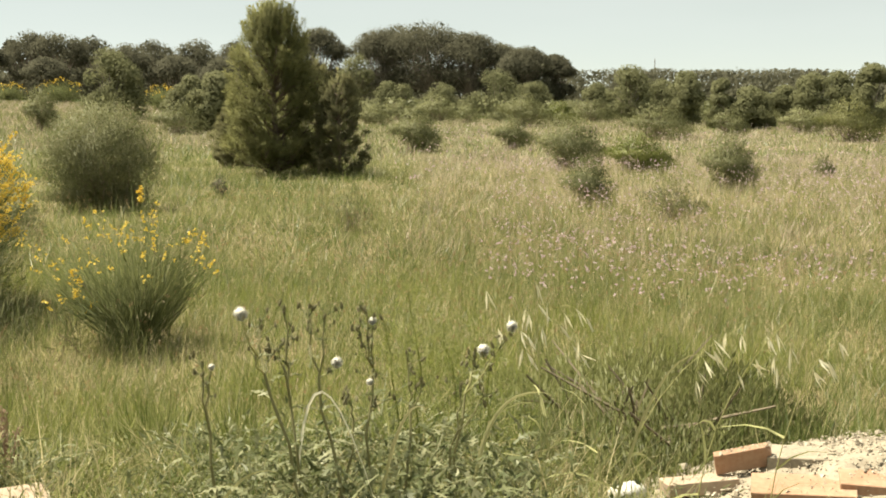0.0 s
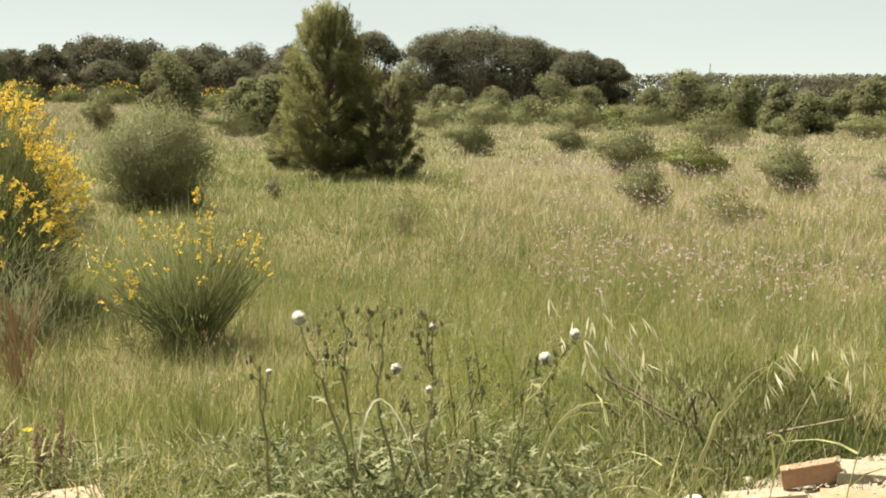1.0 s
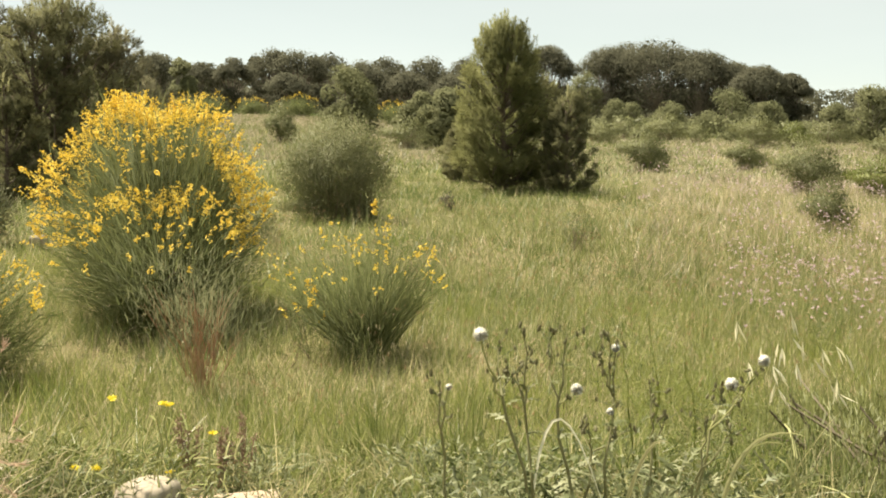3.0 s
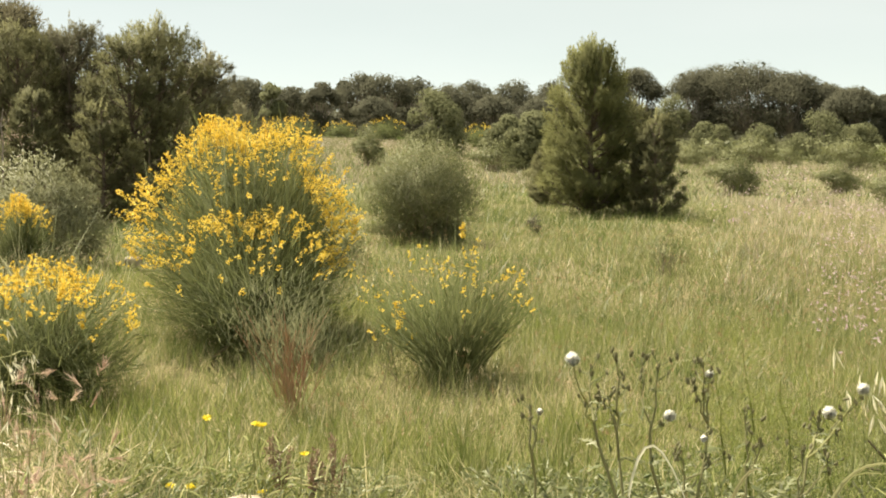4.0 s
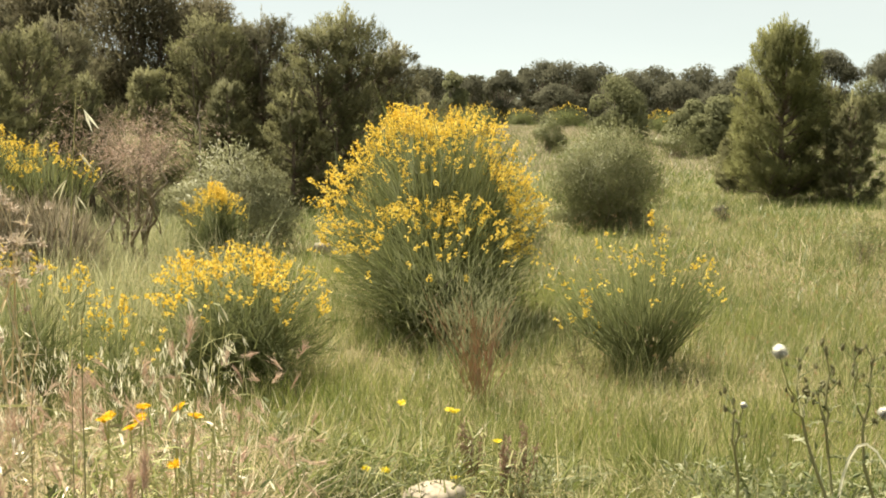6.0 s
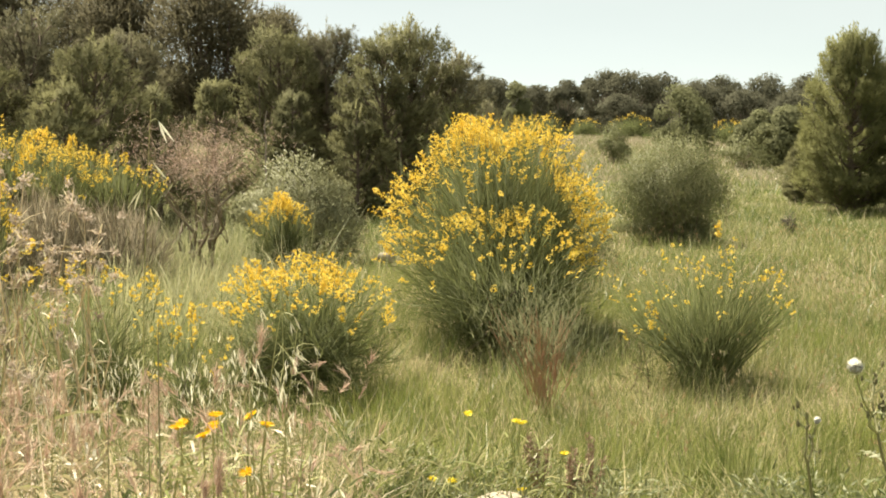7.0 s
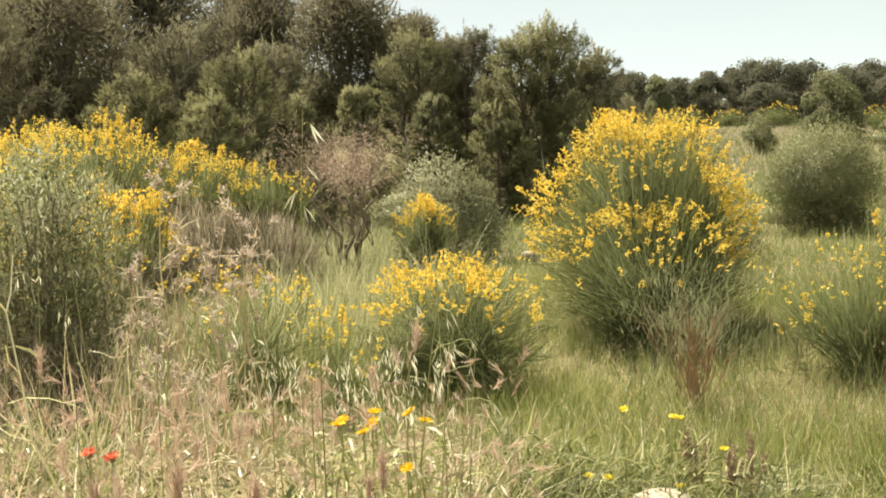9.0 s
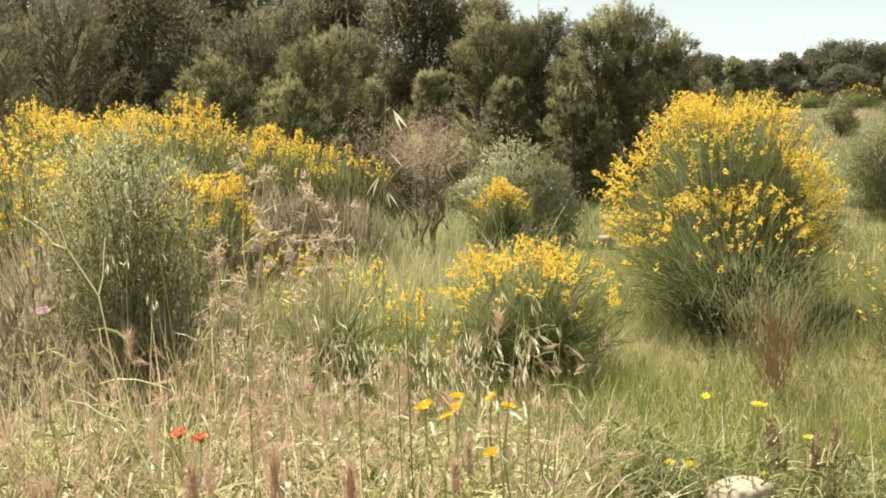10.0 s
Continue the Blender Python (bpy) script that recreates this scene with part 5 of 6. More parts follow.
B = 2.76  # level distance of the tall sow thistle's stems
sow_thistle(spot(3.0, 2.85), [
    (polar(8.0, B - 0.06, -13.6), [(polar(9.09, B - 0.12, -10.7), 0.0165), (polar(8.35, B, -11.2), 0), (polar(7.75, B, -12.7), 0)]),
    (polar(6.9, B, -14.0), [(polar(7.05, B, -10.55), 0), (polar(6.95, B + 0.04, -11.9), 0), (polar(7.4, B, -12.35), 0)]),
    (polar(5.3, B - 0.03, -13.9), [(polar(5.85, B, -10.5), 0), (polar(4.9, B, -10.55), 0), (polar(4.38, B, -13.15), 0.014)]),
    (polar(2.6, B + 0.04, -13.4), [(polar(2.9, B, -10.55), 0), (polar(2.58, B, -11.1), 0.010), (polar(3.15, B, -11.7), 0), (polar(2.73, B, -14.1), 0.009)]),
    (polar(3.6, B + 0.02, -16.0), [(polar(3.75, B, -14.7), 0), (polar(1.9, B + 0.05, -14.9), 0)]),
    (polar(0.7, B + 0.05, -15.6), [(polar(0.1, B + 0.05, -14.2), 0), (polar(0.9, B + 0.05, -12.8), 0)]),
    (polar(-2.0, B + 0.14, -14.6), [(polar(-2.9, B + 0.2, -12.5), 0.0165), (polar(-2.5, B + 0.18, -13.0), 0), (polar(-4.35, B + 0.14, -11.3), 0.0145), (polar(-3.9, B + 0.14, -12.2), 0)]),
    (polar(-1.7, B + 0.1, -16.4), [(polar(-1.75, B + 0.1, -14.0), 0), (polar(-3.1, B + 0.12, -14.6), 0)])],
    201, "tall sow thistle with white seed heads and dark buds", 0.25, 420, 0.14)
sow_thistle(spot(10.6, 3.0), [(polar(11.0, B, -15.2), [(polar(10.63, B, -13.24), 0.008), (polar(11.15, B, -12.9), 0)])], 202, "slender sow thistle with one small seed head", 0.06, 30, 0.10)


def arched_blade(foot, apex, tip, width, label, material):
    """One broad grass leaf that rises, bends over and hangs."""
    foot, apex, tip = (np.array(p, float) for p in (foot, apex, tip))
    ob = thing("bent_grass", foot, label, "grass", "broad grass blades")
    s = np.linspace(0, 1, 13)[:, None]
    mid = 2 * apex - (foot + tip) / 2
    p = foot * (1 - s) ** 2 + mid * 2 * s * (1 - s) + tip * s * s - foot
    side = unit(np.cross(np.gradient(p, axis=0), np.array((0.3, 1.0, 0.2)))) * (width * 0.5 * (1 - s ** 3) * (0.5 + s * 1.2).clip(0, 1))
    lift = unit(np.cross(side, np.gradient(p, axis=0))) * width * 0.12
    v = np.concatenate([p - side + lift, p, p + side + lift])
    m = len(s)
    f = [(a + k, a + k + 1, a + k + m + 1) for a in (0, m) for k in range(m - 1)] + [(a + k, a + k + m + 1, a + k + m) for a in (0, m) for k in range(m - 1)]
    g = Geo()
    g.add(v, f, np.full(3 * m, 0.75))
    part("leaf_blade", g, material, ob)


arched_blade(spot(6.6, 2.78), polar(5.5, 2.7, -14.7), polar(2.2, 2.6, -20.4), 0.0075, "pale arching straw blade before the thistle", OAT)
arched_blade(spot(-2.4, 2.85), polar(-3.3, 2.85, -16.2), polar(-6.6, 2.85, -14.6), 0.012, "broad bent yellowing grass blade", OAT_STEM)
arched_blade(spot(-9.0, 2.5), polar(-11.5, 2.5, -15.0), polar(-14.5, 2.5, -12.4), 0.007, "long slanting green grass stalk", GRASS)
arched_blade(spot(3.0, 2.7), polar(1.4, 2.65, -17.0), polar(-0.4, 2.65, -15.6), 0.010, "broad green grass blade in the thistle", GRASS)
arched_blade(spot(12.0, 2.8), polar(9.6, 2.72, -19.0), polar(7.0, 2.7, -18.6), 0.008, "low bent green grass blade", OAT_STEM)


def oat(at, height, lean, seed, n=9, label="wild oat stalk with pale hanging husks", size=0.034):
    """Wild oat: arching stalk, thin side threads, husks that hang in pairs."""
    rng = np.random.default_rng(seed)
    ob = thing("wild_oat", at, label, "grass", "wild oats")
    g, h = Geo(), Geo()
    lean = np.array((lean[0], lean[1], 0.0))
    s = np.linspace(0, 1, 9)
    pts = np.stack([lean[0] * s ** 2.2, lean[1] * s ** 2.2, height * (s - 0.22 * s ** 4 * np.linalg.norm(lean) / height)], -1)
    rods(g, pts[None], 0.0022, 0.0008, 5, 0.6)
    part("stalk", g, OAT_STEM, ob)
    g = Geo()
    ribbons(g, pts[2:5], rng.normal(0, 0.5, (3, 3)) + (0, 0, 0.8), 0.22, 0.008, 0.6, 0.5, rng, 4, 0.6)
    q = pts[-1] + (pts[6] - pts[-1]) * rng.random((n, 1)) ** 1.2
    q[:, 2] = np.interp(np.hypot(q[:, 0], q[:, 1]), np.hypot(pts[:, 0], pts[:, 1]), pts[:, 2]) if np.linalg.norm(lean) > 0.02 else q[:, 2]
    e = q + rng.normal(0, 0.03, (n, 3)) * (1, 1, 0.5) - (0, 0, 0.012)
    bent_rods(g, q, e, 0.0008, 0.0006, -0.2, rng, 2, 0.05, 3)
    part("greenery", g, OAT_STEM, ob)
    down = rng.normal(0, 0.25, (n, 3)) + (0.35, 0, -0.9)
    for rep in range(2):
        leaves(h, e, down + rng.normal(0, 0.16, (n, 3)), size * rng.uniform(0.8, 1.2, n), size * 0.125, rng.random(n), rng, 0.4)
    part("foliage", h, OAT, ob, "pale papery husks")
    return ob


rng = np.random.default_rng(210)
for az, d, h, lx, ly, n in ((35.4, 2.1, 0.82, 0.02, 0.03, 5), (36.0, 2.2, 0.88, -0.03, 0.03, 6), (36.8, 2.15, 0.80, 0.04, 0.03, 6), (37.8, 2.2, 0.82, 0.06, 0.03, 5), (37.2, 2.1, 0.68, 0.10, 0.0, 5), (34.8, 2.15, 0.74, -0.07, 0.0, 4), (35.9, 2.0, 0.80, 0.03, 0.0, 7), (37.4, 2.0, 0.84, -0.02, 0.0, 7), (42.6, 2.9, 1.62 - spot(42.6, 2.9).z, 0.05, 0.0, 4), (46.8, 3.0, 0.7, 0.1, 0.0, 4), (43.6, 3.1, 0.62, -0.08, 0.0, 6), (49.0, 3.4, 0.85, 0.12, 0.0, 4), (52.0, 3.1, 0.78, -0.1, 0.02, 4), (56.0, 3.2, 0.75, 0.08, 0.0, 4), (38.2, 3.3, 0.55, 0.07, 0.0, 7), (54.3, 3.6, 0.9, 0.05, 0.0, 8)):
    oat(spot(az, d), h * rng.uniform(0.95, 1.05), (lx, ly), int(rng.integers(1e6)), n, size=0.055 if az == 42.6 else 0.028)
# oats that arch over the grass beside the rubble: foot, tip and height of the tip
for a0, a1, z, n in ((-6.5, -4.2, 1.10, 7), (-5.9, -5.3, 1.16, 3), (-9.0, -6.4, 1.09, 10), (-9.5, -15.6, 1.03, 8), (-13.5, -17.8, 1.06, 8), (-17.0, -20.2, 1.06, 5)):
    foot, tip = spot(a0, 3.0), spot(a1, 3.0)
    lean = np.array((tip.x - foot.x, tip.y - foot.y))
    oat(foot, z - foot.z + 0.22 * np.linalg.norm(lean), lean, int(rng.integers(1e6)), n, size=0.058)


def flower(name, at, height, r, material, seed, petals, label, group, cup=0.15, center=None, lean=(0, 0), leafy=True):
    rng = np.random.default_rng(seed)
    ob = thing(name, at, label, "flower", group)
    g = Geo()
    tip = np.array((lean[0], lean[1], height))
    bent_rods(g, [(0, 0, 0)], [tip], 0.003, 0.0018, -0.05, rng, 5, 0.02, 5)
    if leafy:
        m = 80 if r > 0.0165 else 26
        q = np.stack([rng.normal(0, 0.05, m), rng.normal(0, 0.05, m), rng.uniform(0, 0.85, m)], -1)
        ribbons(g, q * (1, 1, height) + tip * (q[:, 2:] * (1, 1, 0)), rng.normal(0, 0.6, (m, 3)) + (0, 0, 0.8), rng.uniform(0.05, 0.11, m), 0.006, 0.4, rng.random(m), rng, 3, 0.6)
    part("foliage" if leafy else "stem", g, OAT_STEM, ob)
    face = unit(np.array((-tip[0] * 0.1, -0.25, 1.0)) + rng.normal(0, 0.2, 3))
    u = unit(np.cross(face, (1.0, 0.2, 0)))
    v = np.cross(face, u)
    for rep in range(2):
        a = np.arange(petals) * 2 * math.pi / petals + rep * 0.2
        d = np.cos(a)[:, None] * u + np.sin(a)[:, None] * v + face * cup * (1 + rep)
        g = Geo()
        leaves(g, np.repeat(tip[None], petals, 0) + d * r * 0.08, d, r * (1 - 0.25 * rep), r * 2.6 / petals + r * 0.15, rng.random(petals), rng, 0.1)
        part("petal_ring", g, material, ob)
    g = Geo()
    tubes(g, [tip - face * 0.004], [tip + face * 0.005], r * 0.28, r * 0.2, 0.5, 8)
    part("flower_center", g, center or material, ob)
    return ob


rng = np.random.default_rng(220)
for az, d, el in ((39.44, 2.40, -13.84), (40.85, 2.42, -13.64), (36.88, 2.38, -13.86), (37.66, 2.45, -13.44), (39.9, 2.36, -14.22), (39.3, 2.46, -13.32), (37.9, 2.3, -16.0), (41.1, 2.4, -13.8)):
    p = polar(az, d, el)
    foot = spot(az + rng.normal(0, 0.4), d)
    flower("yellow_daisy", foot, p[2] - foot.z, 0.017, YELLOW, int(rng.integers(1e6)), 14, "golden yellow daisy on a thin stem", "yellow daisies", lean=(p[0] - foot.x, p[1] - foot.y))
for az, d, el in ((24.6, 3.42, -13.93), (24.3, 3.42, -14.0), (22.25, 3.42, -15.38), (27.73, 3.42, -16.74), (24.3, 3.43, -17.09), (26.94, 3.41, -13.6), (28.71, 3.41, -16.65)):
    p = polar(az, d, el)
    foot = spot(az + rng.normal(0, 0.3), d)
    flower("lemon_flower", foot, p[2] - foot.z, 0.016, LEMON, int(rng.integers(1e6)), 8, "pale lemon-yellow flower among weeds", "lemon flowers", lean=(p[0] - foot.x, p[1] - foot.y))
for az, d, el in ((52.6, 2.47, -14.2), (51.57, 2.47, -14.5)):
    p = polar(az, d, el)
    foot = spot(az, d)
    flower("poppy", foot, p[2] - foot.z, 0.021, RED, int(rng.integers(1e6)), 5, "red poppy in dry grass", "red poppies", cup=0.7, center=BUD)

# feathery purple grass spikes
for i in range(24):
    near = i < 8
    az, d = rng.uniform(38, 60), rng.uniform(1.4, 2.0) if near else rng.uniform(2.0, 3.4)
    at = spot(az, d)
    hh = max(0.2, EYE - d * math.tan(radians(rng.uniform(15.5, 18.5))) - at.z - 0.05) if near else rng.uniform(0.30, 0.52)
    if i < 3:
        az, d, el = ((48.6, 1.36, -15.4), (45.3, 1.4, -16.4), (51.0, 1.4, -16.9))[i]
        at = spot(az, d)
        hh = polar(az, d, el)[2] - at.z - 0.03
    ob = thing("spike_grass", at, "dry grass stalk with a feathery purple-brown spike", "grass", "spike grasses")
    g = Geo()
    lean = rng.normal(0, 0.05, 2)
    tip = np.array((lean[0], lean[1], hh))
    bent_rods(g, [(0, 0, 0)], [tip], 0.0016, 0.001, -0.05, rng, 4, 0.02, 4)
    part("stalk", g, DRY, ob)
    g = Geo()
    n, ln = (170, 0.05) if near else (110, rng.uniform(0.05, 0.075))
    q = tip + np.stack([rng.normal(0, 0.003, n), rng.normal(0, 0.003, n), rng.uniform(-0.1, 1, n) * ln], -1)
    ribbons(g, q, rng.normal(0, 0.3 if near else 0.42, (n, 3)) + (lean[0] * 3, lean[1] * 3, 1), rng.uniform(0.02, 0.05, n) * (0.75 if near else 1), 0.0014, 0, rng.random(n) * (0.7 if near else 1), rng, 1)
    part("foliage", g, SPIKE, ob, "feathery purple-brown spike")

# dry brown dock-like tuft
for az, d, s in ((22.2, 3.75, 281), (20.9, 3.85, 282), (23.4, 3.8, 283)):
    r2 = np.random.default_rng(s)
    at = spot(az, d)
    ob = thing("dock", at, "dry brown dock with rusty seed spikes", "plant", "dry docks")
    for k in range(5):
        g, e = Geo(), np.array((r2.normal(0, 0.05), r2.normal(0, 0.05), r2.uniform(0.14, 0.24)))
        way = bent_rods(g, [(e[0] * 0.3, e[1] * 0.3, 0)], [e], 0.0024, 0.0012, -0.05, r2, 4, 0.02, 4)[0]
        m = 70
        q = way[1] + (e - way[1]) * r2.random((m, 1)) + r2.normal(0, 0.006, (m, 3))
        leaves(g, q, ball_dirs(m, r2) + (0, 0, 0.6), 0.012, 0.007, r2.random(m), r2)
        part("seed_spike", g, SEED_BROWN, ob)
for az, d, el, w in ((41.9, 1.95, -9.3, 0.005), (42.4, 1.95, -11.5, 0.004), (44.2, 2.1, -12.0, 0.004), (49.5, 1.9, -10.8, 0.004), (53.0, 2.2, -9.5, 0.005)):
    arched_blade(spot(az, d), polar(az + 0.15, d, el - 4.2), polar(az - 0.1, d, el), w, "upright dark grass stalk in the straw", STALK_DARK)

# feathery green fennel behind the thistle
for az, d, el, s in ((1.2, 3.5, -9.6, 291), (-0.6, 3.5, -11.2, 292), (-2.6, 3.4, -12.6, 293), (2.4, 3.6, -11.0, 294)):
    r2 = np.random.default_rng(s)
    at = spot(az, d)
    ob = thing("fennel", at, "feathery light green fennel in the grass", "plant", "fennels")
    e = polar(az, d, el) - np.array(at)
    g = Geo()
    way = bent_rods(g, [(0.05, 0, 0)], [e], 0.004, 0.0015, -0.1, r2, 6, 0.02, 5)[0]
    part("stem", g, LIME, ob)
    g, m = Geo(), 420
    q = way[r2.integers(2, 7, m)] + r2.normal(0, 1, (m, 3)) * (0.075, 0.06, 0.035)
    ribbons(g, q, r2.normal(0, 0.7, (m, 3)) + (0.2, 0, 0.15), r2.uniform(0.03, 0.09, m), 0.0018, 0.6, r2.random(m), r2, 3)
    part("foliage", g, LIME, ob)

# pale forked dry stalk and a lilac flower in the straw
r2 = np.random.default_rng(295)
at = spot(52.6, 2.55)
ob, g = thing("dry_stalk", at, "pale forked dry stalk leaning over the straw", "plant"), Geo()
e = polar(57.4, 2.6, -3.2) - np.array(at)
way = bent_rods(g, [(0, 0, 0)], [e], 0.0032, 0.0014, -0.16, r2, 7, 0.012, 5)[0]
part("stem", g, OAT, ob)
for k in (3, 4, 5, 6):
    g = Geo()
    bent_rods(g, [way[k]], [way[k] + r2.normal(0, 0.06, 3) + (0, 0, 0.09)], 0.0016, 0.001, 0, r2, 3, 0.05, 4)
    part("twig", g, OAT, ob)
p, foot = polar(58.0, 2.9, -8.1), spot(57.8, 2.9)
flower("lilac_flower", foot, p[2] - foot.z, 0.02, PINK, 296, 16, "pale lilac flower above dry straw", "lilac flowers", cup=0.5, lean=(p[0] - foot.x, p[1] - foot.y))

# dry pinkish thistles
for az, d, z, s in ((47.84, 4.06, 1.48, 231), (46.84, 4.06, 1.40, 232), (50.68, 4.06, 1.2, 233), (44.72, 4.06, 1.36, 234), (45.6, 3.9, 1.22, 235), (48.6, 3.8, 1.0, 236)):
    r2 = np.random.default_rng(s)
    at, h = tops(az, d, z)
    ob = thing("dry_thistle", at, "tall dry thistle with pinkish straw-coloured heads", "plant", "dry thistles")
    g, hd = Geo(), Geo()
    n = 4
    tip = np.stack([r2.normal(0, 0.07, n), r2.normal(0, 0.07, n), h * r2.uniform(0.72, 1.0, n)], -1)
    path = bent_rods(g, np.repeat([(0, 0, 0)], n, 0) + r2.normal(0, 0.02, (n, 3)) * (1, 1, 0), tip, 0.004, 0.0015, -0.05, r2, 5, 0.03, 5, 0.7)
    k = r2.integers(0, n, 70)
    q = path[k, r2.integers(1, 6, 70)]
    ribbons(g, q, r2.normal(0, 0.7, (70, 3)) + (0, 0, 0.5), r2.uniform(0.03, 0.11, 70), 0.005, 0.2, r2.random(70), r2, 2, 0.6)
    part("greenery", g, DRY, ob)
    k = r2.integers(0, n, 16)
    q = np.concatenate([tip, path[k, r2.integers(4, 6, 16)] + r2.normal(0, 0.035, (16, 3))])
    j = np.repeat(np.arange(len(q)), 24)
    leaves(hd, q[j] + r2.normal(0, 0.006, (len(j), 3)), ball_dirs(len(j), r2) + (0, 0, 0.5), 0.019, 0.006, r2.random(len(j)), r2)
    part("foliage", hd, THISTLE_DRY, ob, "pinkish dry flower heads")


# low weeds on the bank
def weed(at, r, h, n, leaf, seed, label, material):
    rng = np.random.default_rng(seed)
    ob = thing("weed", at, label, "plant", "bank weeds")
    g = Geo()
    q = np.stack([rng.normal(0, r * 0.45, n), rng.normal(0, r * 0.45, n), rng.uniform(0, h, n) * np.exp(-rng.random(n))], -1)
    ribbons(g, q, np.stack([q[:, 0] / r, q[:, 1] / r, np.full(n, 0.9)], -1) + rng.normal(0, 0.5, (n, 3)), leaf * rng.uniform(0.5, 1.3, n), leaf * 0.15, rng.uniform(0.1, 0.6, n), rng.random(n), rng, 3, 0.55)
    part("foliage", g, material, ob)
    return ob


rng = np.random.default_rng(239)
for i in range(34):
    az, d = rng.uniform(32, 61), rng.uniform(2.2, 4.6)
    weed(spot(az, d), rng.uniform(0.06, 0.14), rng.uniform(0.10, 0.30), 90, rng.uniform(0.04, 0.08), int(rng.integers(1e6)), "small green weed among dry straw", LEAF_THISTLE)
rng = np.random.default_rng(240)
for i in range(46):
    az = rng.uniform(-18, 34)
    d = rng.uniform(2.9, 4.4)
    weed(spot(az, d), rng.uniform(0.10, 0.22), rng.uniform(0.06, 0.16), 330, rng.uniform(0.03, 0.05), int(rng.integers(1e6)), "low leafy green weed on the bank", LEAF_THISTLE if i % 3 else LEAF_GREEN)
for az, d, r, h in ((20.6, 3.75, 0.2, 0.18), (26.8, 3.5, 0.22, 0.12), (11.6, 3.9, 0.16, 0.16), (-3.5, 3.3, 0.18, 0.2), (0.2, 3.2, 0.2, 0.22), (6.8, 3.2, 0.2, 0.2), (30.5, 3.4, 0.18, 0.12)):
    weed(spot(az, d), r, h, 520, 0.045, int(az * 10) + 900, "dense leafy green weed clump", LEAF_THISTLE)
for az, d in ((14.4, 4.3), (10.0, 4.2), (13.5, 4.4)):
    r2 = np.random.default_rng(int(az * 10))
    ob = thing("grass_tussock", spot(az, d), "upright dark green grass tussock", "grass", "grass tussocks")
    g = Geo()
    n = 110
    q = np.stack([r2.normal(0, 0.05, n), r2.normal(0, 0.05, n), np.zeros(n)], -1)
    ribbons(g, q, r2.normal(0, 0.16, (n, 3)) + (0, 0, 1), r2.uniform(0.18, 0.42, n), 0.006, r2.uniform(0, 0.25, n), r2.random(n) * 0.6, r2, 3)
    part("foliage", g, GRASS, ob)

# ---- bricks and rubble ----
def block(name, at, size, turn, material, seed, label, category, group, chip=0.12):
    """A worn block: bevelled, with knocked corners."""
    rng = random.Random(seed)
    bm = bmesh.new()
    bmesh.ops.create_cube(bm, size=1)
    bmesh.ops.scale(bm, vec=size, verts=bm.verts)
    bmesh.ops.bevel(bm, geom=bm.edges[:], offset=min(size) * 0.05, segments=1, affect="EDGES")
    bmesh.ops.subdivide_edges(bm, edges=[e for e in bm.edges if e.calc_length() > 0.04], cuts=2, use_grid_fill=True)
    for v in bm.verts:
        k = noise.noise(v.co * 14 + Vector((seed, 0, 0))) * chip * min(size)
        v.co += v.co.normalized() * k
        if v.co.x > size[0] * 0.3 and v.co.y * (1 if seed % 2 else -1) > size[1] * 0.2:
            v.co.x -= abs(noise.noise(v.co * 20 + Vector((0, seed, 0)))) * size[0] * 0.3
    me = bpy.data.meshes.new(name)
    bm.to_mesh(me)
    bm.free()
    me.materials.append(material)
    ob = new(name, me)
    ob.matrix_world = Matrix.Translation(at) @ pose(0, 0, 0, *turn)
    return tagged(ob, label, category, group)


def stone(at, size, seed, material, label):
    bm = bmesh.new()
    bmesh.ops.create_icosphere(bm, subdivisions=4, radius=0.5)
    for v in bm.verts:
        k = 1 + 0.22 * noise.noise(v.co * 1.7 + Vector((seed, 1, 2))) + 0.015 * noise.noise(v.co * 9 + Vector((seed, 5, 2)))
        q = v.co.copy()
        v.co = Vector((math.copysign(abs(q.x * 2) ** 0.7 / 2, q.x), math.copysign(abs(q.y * 2) ** 0.7 / 2, q.y), math.copysign(abs(q.z * 2) ** 0.7 / 2, q.z))) * k
        v.co = Vector((v.co.x * size[0], v.co.y * size[1], v.co.z * size[2]))
    me = bpy.data.meshes.new("stone")
    bm.to_mesh(me)
    bm.free()
    me.materials.append(material)
    me.polygons.foreach_set("use_smooth", np.ones(len(me.polygons), bool))
    ob = new("stone", me)
    ob.matrix_world = Matrix.Translation(at) @ pose(0, 0, 0, 0, 0, seed * 37)
    return tagged(ob, label, "stone", "loose stones")


BL = "broken orange clay brick lying in the rubble"
# mound of white mortar crumbs
rng = np.random.default_rng(250)
g = Geo()
c = spot(-19.6, 3.75)
n = 7500
a, q = rng.uniform(0, 2 * math.pi, n), rng.random(n) ** 0.5
x, y = c.x + np.cos(a) * q * 0.68, c.y + np.sin(a) * q * 0.42
z = terrain(x, y) + 0.11 * (1 - q ** 2) + rng.normal(0, 0.008, n)
s = rng.lognormal(-5.5, 0.5, n) * np.where(rng.random(n) < 0.06, 2.6, 1)
dirs = np.array([(1, 0, 0), (-0.5, 0.87, 0), (-0.5, -0.87, 0), (0, 0, 0.5), (0, 0, -0.5)])
v = np.stack([x, y, z], -1)[:, None] + (dirs[None] + rng.normal(0, 0.25, (n, 5, 3)) * (1, 1, 0.5)) * s[:, None, None]
f = np.array([(0, 1, 3), (1, 2, 3), (2, 0, 3), (1, 0, 4), (2, 1, 4), (0, 2, 4)])
g.add(v, np.arange(n)[:, None, None] * 5 + f[None], np.repeat(rng.random(n), 5))
stuff("gravel", g, CRUMB, "pale crumbled mortar and gravel on the rubble", "gravel")
bm = bmesh.new()
